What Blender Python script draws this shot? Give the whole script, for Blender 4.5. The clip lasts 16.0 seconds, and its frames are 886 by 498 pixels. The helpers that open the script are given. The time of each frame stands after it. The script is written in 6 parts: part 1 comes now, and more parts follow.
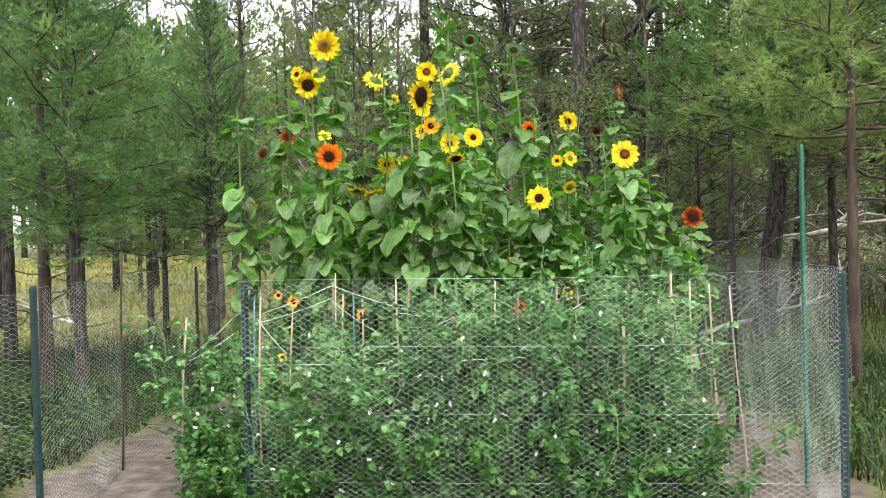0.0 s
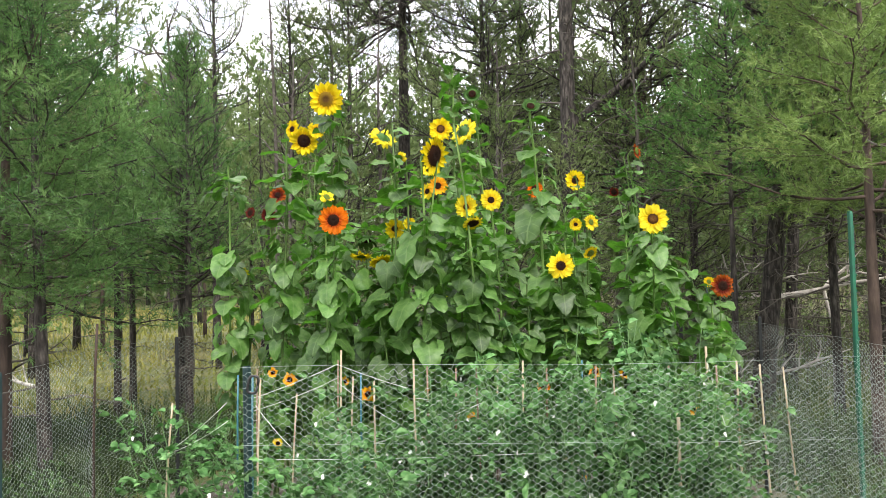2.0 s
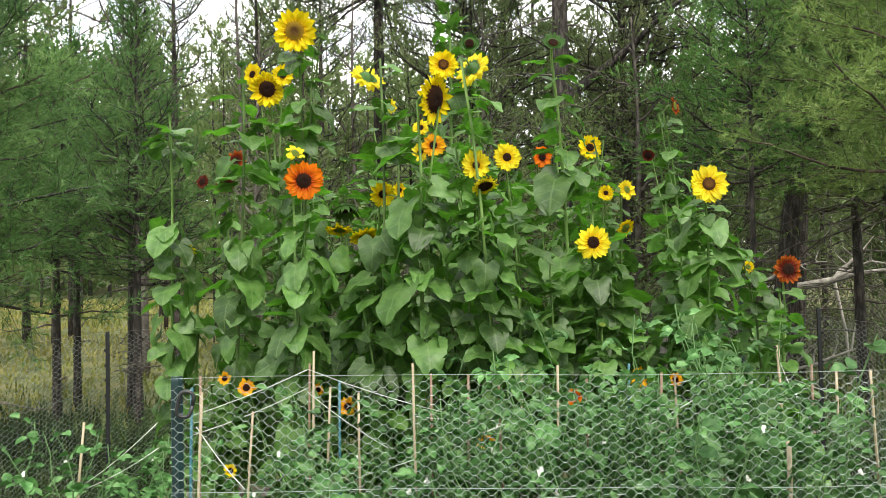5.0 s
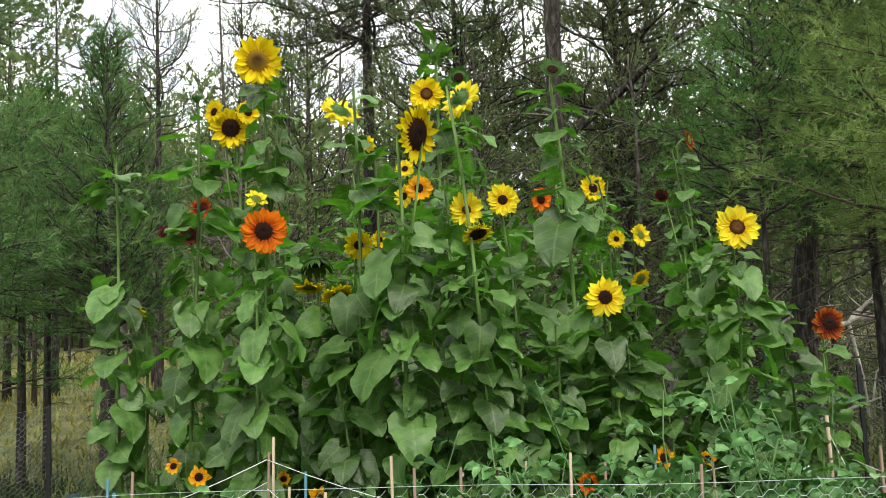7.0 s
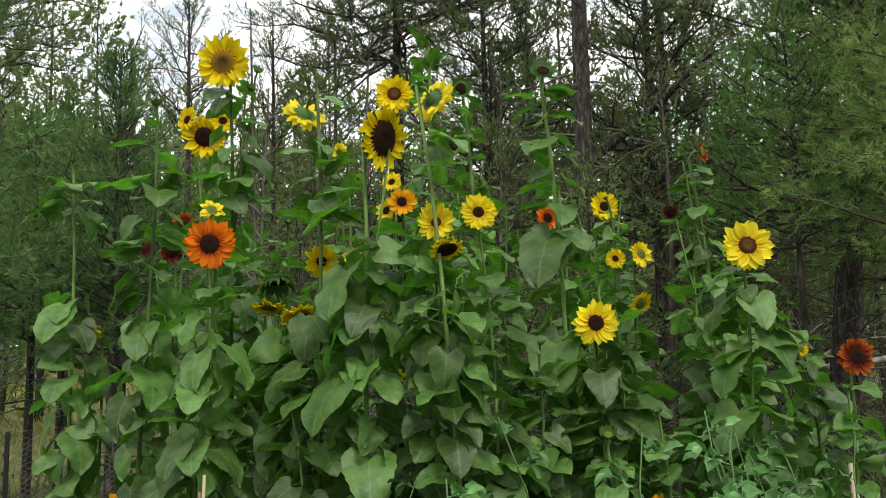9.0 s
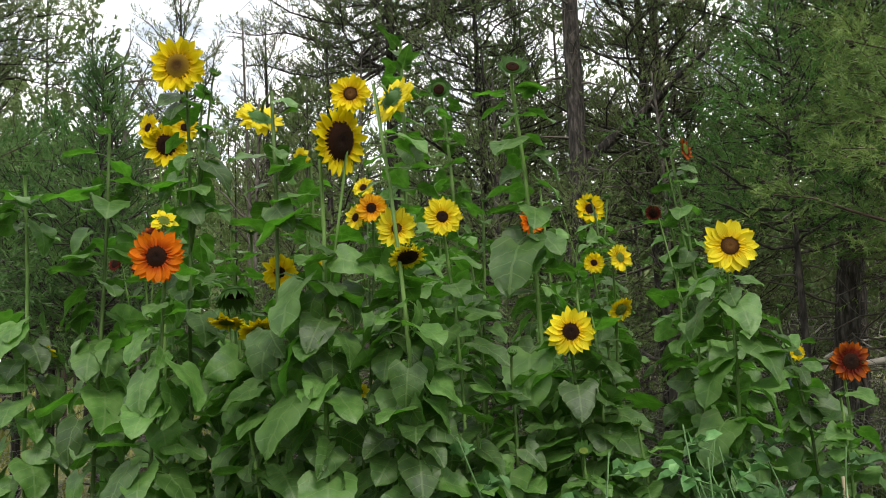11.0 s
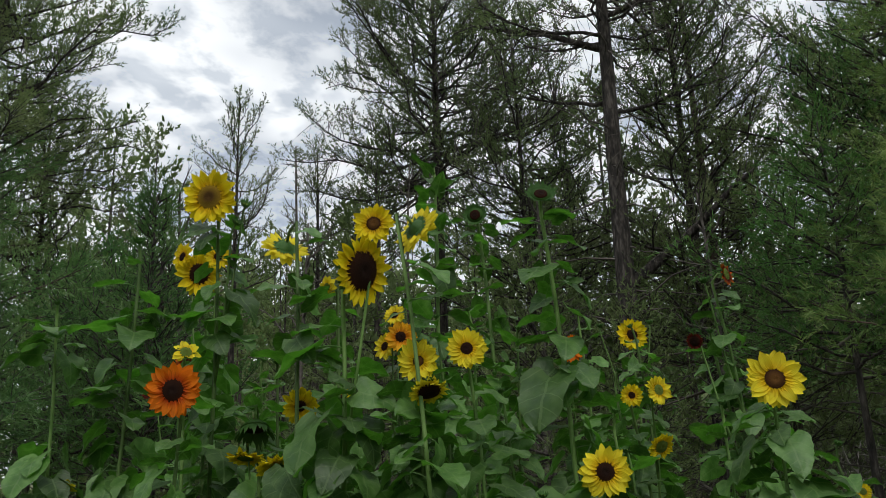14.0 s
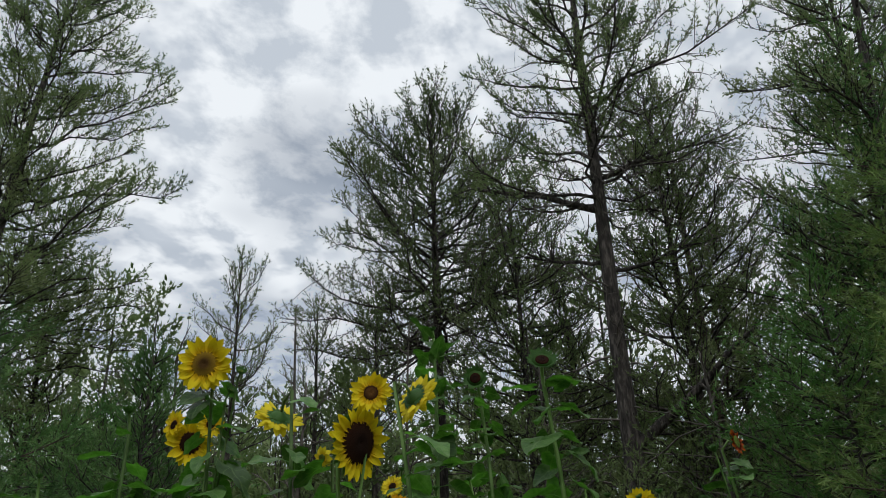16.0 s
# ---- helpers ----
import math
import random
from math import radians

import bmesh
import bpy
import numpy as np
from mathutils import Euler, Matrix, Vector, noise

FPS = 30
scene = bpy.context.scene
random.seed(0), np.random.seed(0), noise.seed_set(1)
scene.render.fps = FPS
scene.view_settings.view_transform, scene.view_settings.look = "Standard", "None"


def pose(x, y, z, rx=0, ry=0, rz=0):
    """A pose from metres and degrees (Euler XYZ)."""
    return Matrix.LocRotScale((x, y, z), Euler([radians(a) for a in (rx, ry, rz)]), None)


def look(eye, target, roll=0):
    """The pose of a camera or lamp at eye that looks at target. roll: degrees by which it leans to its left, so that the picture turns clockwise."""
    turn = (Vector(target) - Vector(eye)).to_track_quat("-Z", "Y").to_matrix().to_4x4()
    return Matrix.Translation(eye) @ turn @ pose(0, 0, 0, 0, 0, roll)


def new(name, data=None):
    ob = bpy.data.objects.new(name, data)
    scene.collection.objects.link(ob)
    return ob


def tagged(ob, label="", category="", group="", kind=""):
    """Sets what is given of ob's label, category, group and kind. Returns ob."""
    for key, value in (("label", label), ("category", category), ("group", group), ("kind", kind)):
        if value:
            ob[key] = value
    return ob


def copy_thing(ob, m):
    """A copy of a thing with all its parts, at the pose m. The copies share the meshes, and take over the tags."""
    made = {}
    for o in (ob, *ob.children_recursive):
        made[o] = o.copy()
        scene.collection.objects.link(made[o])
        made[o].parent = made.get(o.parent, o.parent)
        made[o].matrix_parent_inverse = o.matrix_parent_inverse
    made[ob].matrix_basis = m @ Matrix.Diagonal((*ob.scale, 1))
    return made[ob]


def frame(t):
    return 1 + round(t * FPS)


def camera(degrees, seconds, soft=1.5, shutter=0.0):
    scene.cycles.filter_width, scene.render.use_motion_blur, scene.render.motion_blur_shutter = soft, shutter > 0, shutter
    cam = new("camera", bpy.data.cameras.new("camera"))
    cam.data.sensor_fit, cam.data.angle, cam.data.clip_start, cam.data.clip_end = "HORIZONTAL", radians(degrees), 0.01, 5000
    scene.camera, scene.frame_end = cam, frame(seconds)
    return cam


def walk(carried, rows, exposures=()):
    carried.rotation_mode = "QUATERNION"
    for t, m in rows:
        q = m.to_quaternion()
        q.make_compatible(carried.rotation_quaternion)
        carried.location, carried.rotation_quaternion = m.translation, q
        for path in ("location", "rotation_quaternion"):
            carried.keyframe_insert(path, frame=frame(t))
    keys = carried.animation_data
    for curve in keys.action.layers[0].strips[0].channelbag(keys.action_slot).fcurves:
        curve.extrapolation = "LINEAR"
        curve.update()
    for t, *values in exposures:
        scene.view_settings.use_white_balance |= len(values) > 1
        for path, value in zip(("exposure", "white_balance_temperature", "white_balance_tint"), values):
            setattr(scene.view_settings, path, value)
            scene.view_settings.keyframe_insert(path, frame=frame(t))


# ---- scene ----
cam = camera(57.0, 16.0, soft=0.9)
PATH = [
    (0, (0.473, 0.159, 1.412), (0.26, 2.248, 1.38), -1.5),
    (0.5, (0.348, 0.278, 1.43), (0.17, 2.371, 1.397), -0.8),
    (1, (0.259, 0.441, 1.472), (0.081, 2.533, 1.449), -0.6),
    (1.5, (0.218, 0.509, 1.496), (0.064, 2.604, 1.495), -0.7),
    (2, (0.158, 0.572, 1.535), (0.039, 2.667, 1.63), -1.4),
    (2.5, (0.108, 0.709, 1.506), (0.018, 2.806, 1.584), -1.2),
    (3, (0.091, 0.906, 1.487), (-0.004, 3.003, 1.561), -0.0),
    (3.5, (-0.014, 1.068, 1.472), (-0.081, 3.167, 1.533), -0.9),
    (3.7, (-0.069, 1.132, 1.475), (-0.128, 3.231, 1.531), -1.4),
    (5.8, (-0.025, 1.852, 1.519), (-0.057, 3.947, 1.654), -1.2),
    (6, (-0.03, 1.924, 1.538), (-0.072, 4.015, 1.727), -1.6),
    (6.5, (-0.038, 2.03, 1.548), (-0.062, 4.121, 1.738), -1.3),
    (7, (-0.012, 2.079, 1.56), (-0.04, 4.171, 1.749), -2.2),
    (7.5, (0.05, 2.172, 1.558), (-0.033, 4.255, 1.815), -2.2),
    (8, (0.152, 2.271, 1.561), (0.005, 4.349, 1.828), -1.2),
    (8.5, (0.222, 2.328, 1.564), (0.062, 4.405, 1.828), -1.2),
    (9, (0.228, 2.403, 1.552), (0.092, 4.482, 1.811), -1.3),
    (9.2, (0.216, 2.45, 1.556), (0.093, 4.53, 1.818), -1.1),
    (11.3, (0.394, 2.584, 1.572), (0.24, 4.659, 1.856), -2.6),
    (11.5, (0.422, 2.597, 1.576), (0.261, 4.667, 1.885), -2.6),
    (12, (0.452, 2.576, 1.58), (0.212, 4.631, 1.943), -2.8),
    (12.5, (0.459, 2.597, 1.592), (0.183, 4.638, 2.004), -2.8),
    (13, (0.446, 2.645, 1.602), (0.172, 4.682, 2.033), -2.8),
    (13.5, (0.437, 2.672, 1.611), (0.174, 4.688, 2.138), -2.2),
    (14, (0.433, 2.642, 1.612), (0.168, 4.643, 2.195), -2.0),
    (14.5, (0.434, 2.629, 1.619), (0.179, 4.602, 2.291), -1.9),
    (15, (0.421, 2.659, 1.631), (0.17, 4.604, 2.38), -1.9),
    (15.5, (0.433, 2.686, 1.656), (0.188, 4.603, 2.477), -2.2),
    (16, (0.434, 2.664, 1.657), (0.203, 4.52, 2.611), -2.4),
]
walk(
    cam,
    [(t, look(eye, target, roll)) for t, eye, target, roll in PATH],
    exposures=[(0, 1.4, 6650, 11), (2.0, 1.18, 6650, 11), (2.6, 1.02, 6700, 9), (3.7, 0.94, 6850, 7), (6.1, 1.06, 6850, 6), (6.6, 0.8, 6850, 6), (7.3, 0.54, 6850, 6), (8.0, 0.06, 6900, 6), (9.2, 0.34, 6900, 6), (11.3, 0.34, 6800, 6), (12.0, -0.04, 6700, 6), (12.5, -0.46, 6600, 6), (14.0, -0.58, 6400, 6), (15.0, -0.46, 6350, 6), (16.0, -0.85, 6250, 6)],
)

# ---- world and sun: a bright, broken overcast ----
world = bpy.data.worlds.new("sky")
scene.world = world
world.use_nodes = True
wn, wl = world.node_tree.nodes, world.node_tree.links
wn.clear()
w_out = wn.new("ShaderNodeOutputWorld")
w_bg = wn.new("ShaderNodeBackground")
w_sky = wn.new("ShaderNodeTexSky")
w_sky.sky_type = "NISHITA"
w_sky.sun_disc = False
w_sky.sun_elevation = radians(52)
w_sky.sun_rotation = radians(160)
w_skyk = wn.new("ShaderNodeMix")
w_skyk.data_type = "RGBA"
w_skyk.blend_type = "MULTIPLY"
w_skyk.inputs["Factor"].default_value = 1.0
w_skyk.inputs["B"].default_value = (0.12, 0.12, 0.12, 1)
w_tc = wn.new("ShaderNodeTexCoord")
w_map = wn.new("ShaderNodeMapping")
w_sep = wn.new("ShaderNodeSeparateXYZ")
w_low = wn.new("ShaderNodeMath")
w_low.operation = "MAXIMUM"
w_low.inputs[1].default_value = 0.12
w_flat = wn.new("ShaderNodeCombineXYZ")
w_div = wn.new("ShaderNodeVectorMath")
w_div.operation = "DIVIDE"
w_map.inputs["Scale"].default_value = (1.0, 0.75, 1.0)
w_n1 = wn.new("ShaderNodeTexNoise")
w_n1.inputs["Scale"].default_value = 8.0
w_n1.inputs["Detail"].default_value = 7.0
w_n1.inputs["Roughness"].default_value = 0.58
w_n1.inputs["Distortion"].default_value = 0.15
w_r1 = wn.new("ShaderNodeValToRGB")
w_r1.color_ramp.elements[0].position = 0.4
w_r1.color_ramp.elements[0].color = (1.02, 1.07, 1.18, 1)
w_r1.color_ramp.elements[1].position = 0.57
w_r1.color_ramp.elements[1].color = (1.6, 1.6, 1.65, 1)
w_n2 = wn.new("ShaderNodeTexNoise")
w_n2.inputs["Scale"].default_value = 1.7
w_n2.inputs["Detail"].default_value = 3.0
w_r2 = wn.new("ShaderNodeValToRGB")
w_r2.color_ramp.elements[0].position = 0.36
w_r2.color_ramp.elements[0].color = (0.55, 0.55, 0.55, 1)
w_r2.color_ramp.elements[1].position = 0.5
w_r2.color_ramp.elements[1].color = (1, 1, 1, 1)
w_mix = wn.new("ShaderNodeMix")
w_mix.data_type = "RGBA"
w_bg.inputs["Strength"].default_value = 1.0
# the cloud sheet lies flat overhead
wl.new(w_tc.outputs["Generated"], w_sep.inputs["Vector"])
wl.new(w_sep.outputs["Z"], w_low.inputs[0])
for axis in "XYZ":
    wl.new(w_low.outputs["Value"], w_flat.inputs[axis])
wl.new(w_tc.outputs["Generated"], w_div.inputs[0])
wl.new(w_flat.outputs["Vector"], w_div.inputs[1])
wl.new(w_div.outputs["Vector"], w_map.inputs["Vector"])
wl.new(w_map.outputs["Vector"], w_n1.inputs["Vector"])
wl.new(w_map.outputs["Vector"], w_n2.inputs["Vector"])
wl.new(w_n1.outputs["Fac"], w_r1.inputs["Fac"])
wl.new(w_n2.outputs["Fac"], w_r2.inputs["Fac"])
wl.new(w_sky.outputs["Color"], w_skyk.inputs["A"])
wl.new(w_r2.outputs["Color"], w_mix.inputs["Factor"])
wl.new(w_skyk.outputs["Result"], w_mix.inputs["A"])
wl.new(w_r1.outputs["Color"], w_mix.inputs["B"])
wl.new(w_mix.outputs["Result"], w_bg.inputs["Color"])
wl.new(w_bg.outputs["Background"], w_out.inputs["Surface"])

sun_data = bpy.data.lights.new("sun", "SUN")
sun_data.energy, sun_data.angle, sun_data.color = 1.8, radians(16), (1.0, 0.96, 0.9)
sun = new("sun", sun_data)
sun.matrix_basis = look((4.5, -5, 14), (0, 5, 0))


# ---- materials ----
def nodes_of(name):
    m = bpy.data.materials.new(name)
    m.use_nodes = True
    n, l = m.node_tree.nodes, m.node_tree.links
    return m, n, l, n["Principled BSDF"], n["Material Output"]


def noise_col(n, l, scale, detail, cols, coord="Object", stretch=(1, 1, 1), lo=0.3, hi=0.7):
    """A noise texture on the object's coordinates, run through a colour ramp."""
    tc = n.new("ShaderNodeTexCoord")
    mp = n.new("ShaderNodeMapping")
    mp.inputs["Scale"].default_value = stretch
    tx = n.new("ShaderNodeTexNoise")
    tx.inputs["Scale"].default_value = scale
    tx.inputs["Detail"].default_value = detail
    rp = n.new("ShaderNodeValToRGB")
    rp.color_ramp.elements[0].position, rp.color_ramp.elements[1].position = lo, hi
    rp.color_ramp.elements[0].color = (*cols[0], 1)
    rp.color_ramp.elements[1].color = (*cols[-1], 1)
    for i, c in enumerate(cols[1:-1]):
        e = rp.color_ramp.elements.new(lo + (hi - lo) * (i + 1) / (len(cols) - 1))
        e.color = (*c, 1)
    l.new(tc.outputs[coord], mp.inputs["Vector"])
    l.new(mp.outputs["Vector"], tx.inputs["Vector"])
    l.new(tx.outputs["Fac"], rp.inputs["Fac"])
    return rp, tx


def mix_col(n, l, a, b, fac, mode="MIX"):
    m = n.new("ShaderNodeMix")
    m.data_type, m.blend_type = "RGBA", mode
    for sock, v in (("A", a), ("B", b), ("Factor", fac)):
        if hasattr(v, "is_linked"):
            l.new(v, m.inputs[sock])
        else:
            m.inputs[sock].default_value = (*v, 1) if isinstance(v, tuple) else v
    return m.outputs["Result"]


def bump(n, l, height, bsdf, strength=0.4, distance=0.005):
    b = n.new("ShaderNodeBump")
    b.inputs["Strength"].default_value, b.inputs["Distance"].default_value = strength, distance
    l.new(height, b.inputs["Height"])
    l.new(b.outputs["Normal"], bsdf.inputs["Normal"])


def see_through(n, l, bsdf, out, colour, share):
    """Lets part of the light pass through a thin blade."""
    tr = n.new("ShaderNodeBsdfTranslucent")
    mx = n.new("ShaderNodeMixShader")
    mx.inputs["Fac"].default_value = share
    l.new(colour, tr.inputs["Color"])
    l.new(bsdf.outputs["BSDF"], mx.inputs[1])
    l.new(tr.outputs["BSDF"], mx.inputs[2])
    l.new(mx.outputs["Shader"], out.inputs["Surface"])


def plain(name, cols, scale=20.0, rough=0.6, metal=0.0, relief=0.3, stretch=(1, 1, 1), detail=5.0, distance=0.003):
    m, n, l, b, o = nodes_of(name)
    rp, tx = noise_col(n, l, scale, detail, cols, stretch=stretch)
    l.new(rp.outputs["Color"], b.inputs["Base Color"])
    b.inputs["Roughness"].default_value, b.inputs["Metallic"].default_value = rough, metal
    if relief:
        bump(n, l, tx.outputs["Fac"], b, relief, distance)
    return m


def blade(name, cols, scale=6.0, rough=0.55, share=0.3, own=0.35):
    """Leaves, needles and grass: colour varies from place to place and from piece to piece."""
    m, n, l, b, o = nodes_of(name)
    rp, tx = noise_col(n, l, scale, 4.0, cols)
    oi = n.new("ShaderNodeObjectInfo")
    hs = n.new("ShaderNodeHueSaturation")
    ma = n.new("ShaderNodeMapRange")
    ma.inputs["To Min"].default_value, ma.inputs["To Max"].default_value = 1 - own, 1 + own
    l.new(oi.outputs["Random"], ma.inputs["Value"])
    l.new(ma.outputs["Result"], hs.inputs["Value"])
    l.new(rp.outputs["Color"], hs.inputs["Color"])
    l.new(hs.outputs["Color"], b.inputs["Base Color"])
    b.inputs["Roughness"].default_value = rough
    b.inputs["Specular IOR Level"].default_value = 0.3
    see_through(n, l, b, o, hs.outputs["Color"], share)
    return m


def sunflower_leaf_material():
    m, n, l, b, o = nodes_of("sunflower leaf")
    rp, tx = noise_col(n, l, 3.0, 5.0, [(0.044, 0.111, 0.02), (0.075, 0.16, 0.032), (0.12, 0.214, 0.06)])
    oi = n.new("ShaderNodeObjectInfo")
    hs = n.new("ShaderNodeHueSaturation")
    ma = n.new("ShaderNodeMapRange")
    ma.inputs["To Min"].default_value, ma.inputs["To Max"].default_value = 0.45, 1.3
    l.new(oi.outputs["Random"], ma.inputs["Value"])
    l.new(ma.outputs["Result"], hs.inputs["Value"])
    l.new(rp.outputs["Color"], hs.inputs["Color"])
    # veins, from the blade's own coordinates: u along the midrib, v across it
    uv = n.new("ShaderNodeTexCoord")
    sp = n.new("ShaderNodeSeparateXYZ")
    l.new(uv.outputs["UV"], sp.inputs["Vector"])

    def op(kind, a, c=None):
        k = n.new("ShaderNodeMath")
        k.operation = kind
        for i, v in enumerate((a, c)):
            if v is None:
                continue
            if hasattr(v, "is_linked"):
                l.new(v, k.inputs[i])
            else:
                k.inputs[i].default_value = v
        return k.outputs["Value"]

    across = op("ABSOLUTE", op("SUBTRACT", sp.outputs["Y"], 0.5))
    slant = op("SUBTRACT", sp.outputs["X"], op("MULTIPLY", across, 0.75))
    saw = op("ABSOLUTE", op("SUBTRACT", op("FRACT", op("MULTIPLY", slant, 4.2)), 0.5))
    side = op("LESS_THAN", saw, 0.03)
    rib = op("LESS_THAN", across, 0.02)
    vein = op("MAXIMUM", side, rib)
    col = mix_col(n, l, hs.outputs["Color"], (0.2, 0.28, 0.12), op("MULTIPLY", vein, 0.28))
    l.new(col, b.inputs["Base Color"])
    b.inputs["Roughness"].default_value = 0.46
    b.inputs["Specular IOR Level"].default_value = 0.45
    fine = n.new("ShaderNodeTexNoise")
    fine.inputs["Scale"].default_value = 14.0
    fine.inputs["Detail"].default_value = 6.0
    l.new(uv.outputs["UV"], fine.inputs["Vector"])
    hgt = op("SUBTRACT", fine.outputs["Fac"], op("MULTIPLY", vein, 0.5))
    bump(n, l, hgt, b, 0.3, 0.006)
    glow = mix_col(n, l, col, (1.5, 2.4, 0.65), 1.0, "MULTIPLY")
    see_through(n, l, b, o, glow, 0.27)
    return m


def petal_material(name, tip, base, lo=0.08, hi=0.5):
    m, n, l, b, o = nodes_of(name)
    uv = n.new("ShaderNodeTexCoord")
    sp = n.new("ShaderNodeSeparateXYZ")
    l.new(uv.outputs["UV"], sp.inputs["Vector"])
    rp = n.new("ShaderNodeValToRGB")
    rp.color_ramp.elements[0].position, rp.color_ramp.elements[1].position = lo, hi
    rp.color_ramp.elements[0].color, rp.color_ramp.elements[1].color = (*base, 1), (*tip, 1)
    l.new(sp.outputs["X"], rp.inputs["Fac"])
    oi = n.new("ShaderNodeObjectInfo")
    ma = n.new("ShaderNodeMapRange")
    ma.inputs["To Min"].default_value, ma.inputs["To Max"].default_value = 0.78, 1.12
    hs = n.new("ShaderNodeHueSaturation")
    l.new(oi.outputs["Random"], ma.inputs["Value"])
    l.new(ma.outputs["Result"], hs.inputs["Value"])
    l.new(rp.outputs["Color"], hs.inputs["Color"])
    wv = n.new("ShaderNodeTexWave")
    wv.bands_direction = "Y"
    wv.inputs["Scale"].default_value = 2.2
    l.new(uv.outputs["UV"], wv.inputs["Vector"])
    bump(n, l, wv.outputs["Fac"], b, 0.35, 0.002)
    l.new(hs.outputs["Color"], b.inputs["Base Color"])
    b.inputs["Roughness"].default_value = 0.6
    b.inputs["Specular IOR Level"].default_value = 0.15
    see_through(n, l, b, o, hs.outputs["Color"], 0.35)
    return m


def disc_material(name, rim, heart):
    m, n, l, b, o = nodes_of(name)
    tc = n.new("ShaderNodeTexCoord")
    ln = n.new("ShaderNodeVectorMath")
    ln.operation = "LENGTH"
    l.new(tc.outputs["Object"], ln.inputs[0])
    rp = n.new("ShaderNodeValToRGB")
    rp.color_ramp.elements[0].position, rp.color_ramp.elements[1].position = 0.35, 0.85
    rp.color_ramp.elements[0].color, rp.color_ramp.elements[1].color = (*heart, 1), (*rim, 1)
    l.new(ln.outputs["Value"], rp.inputs["Fac"])
    vo = n.new("ShaderNodeTexVoronoi")
    vo.inputs["Scale"].default_value = 20.0
    l.new(tc.outputs["Object"], vo.inputs["Vector"])
    col = mix_col(n, l, rp.outputs["Color"], vo.outputs["Distance"], 0.22, "MULTIPLY")
    l.new(col, b.inputs["Base Color"])
    b.inputs["Roughness"].default_value = 0.9
    b.inputs["Specular IOR Level"].default_value = 0.1
    bump(n, l, vo.outputs["Distance"], b, 0.3, 0.03)
    return m


LEAF = sunflower_leaf_material()
STEM = blade("sunflower stem", [(0.075, 0.145, 0.032), (0.15, 0.24, 0.07)], 9, share=0.08, own=0.4)
SEPAL = blade("sepal", [(0.03, 0.09, 0.014), (0.07, 0.165, 0.028)], 30, own=0.2)
YELLOW = petal_material("yellow petal", (0.7544, 0.6072, 0.01104), (0.7176, 0.46, 0.00736))
LEMON = petal_material("lemon petal", (0.792, 0.666, 0.0315), (0.765, 0.522, 0.0108))
ORANGE = petal_material("orange petal", (0.72, 0.185, 0.006), (0.5, 0.07, 0.005))
GOLD = petal_material("gold petal", (0.792, 0.414, 0.0135), (0.72, 0.27, 0.009))
RUST = petal_material("rust petal", (0.5, 0.125, 0.008), (0.13, 0.012, 0.004), 0.3, 1.0)
WINE = petal_material("wine petal", (0.13, 0.014, 0.008), (0.06, 0.008, 0.006))
DISC_DARK = disc_material("dark disc", (0.026, 0.009, 0.004), (0.014, 0.006, 0.004))
DISC_OLIVE = disc_material("olive disc", (0.24, 0.15, 0.014), (0.07, 0.035, 0.01))
DISC_RING = disc_material("ringed disc", (0.026, 0.009, 0.004), (0.1, 0.045, 0.011))
DISC_GREEN = disc_material("green disc", (0.11, 0.16, 0.03), (0.09, 0.12, 0.02))
PEA_LEAF = blade("pea leaf", [(0.02, 0.075, 0.014), (0.062, 0.16, 0.042), (0.17, 0.31, 0.12)], 22, share=0.25, own=0.35)
PEA_LOW = blade("low bean leaf", [(0.024, 0.08, 0.014), (0.055, 0.15, 0.03), (0.11, 0.23, 0.06)], 18, share=0.28, own=0.3)
PEA_VINE = plain("pea vine", [(0.07, 0.16, 0.045), (0.11, 0.21, 0.07)], 30, 0.6, relief=0)
WHITE_PETAL = plain("white petal", [(0.6375, 0.646, 0.595), (0.7225, 0.731, 0.697)], 60, 0.5, relief=0)
NEEDLE_NEAR = blade("fresh pine needles", [(0.045, 0.115, 0.032), (0.1, 0.205, 0.056), (0.2, 0.33, 0.105)], 2.2, share=0.38, own=0.2)
NEEDLE_MID = blade("deep green pine needles", [(0.055, 0.145, 0.032), (0.095, 0.215, 0.048), (0.155, 0.295, 0.078)], 1.6, share=0.42, own=0.15)
NEEDLE_WARM = blade("warm pine needles", [(0.075, 0.13, 0.034), (0.14, 0.215, 0.056), (0.225, 0.3, 0.09)], 2.2, share=0.4, own=0.2)
NEEDLE_DARK = blade("dark pine needles", [(0.087, 0.139, 0.046), (0.147, 0.206, 0.071), (0.223, 0.261, 0.117)], 1.2, share=0.38, own=0.2)
BARK = plain("pine bark", [(0.005, 0.004, 0.0035), (0.032, 0.026, 0.022), (0.11, 0.095, 0.084)], 30, 0.95, relief=1.0, stretch=(1, 1, 0.25), detail=8, distance=0.03)
TWIG = plain("grey lichened twigs", [(0.04, 0.034, 0.029), (0.09, 0.077, 0.066), (0.16, 0.143, 0.124)], 9, 0.9, relief=0)
BARK_RED = plain("reddish pine bark", [(0.018, 0.012, 0.01), (0.055, 0.036, 0.028), (0.11, 0.076, 0.058)], 14, 0.9, relief=0.9, stretch=(1, 1, 0.25), detail=8, distance=0.03)
DEAD = plain("weathered dead wood", [(0.2, 0.18, 0.16), (0.36, 0.33, 0.3), (0.5, 0.47, 0.43)], 9, 0.9, relief=0.5, stretch=(1, 1, 0.4))
WIRE = plain("galvanised wire", [(0.3, 0.35, 0.325), (0.46, 0.515, 0.49)], 8, 0.45, 0.25, relief=0)
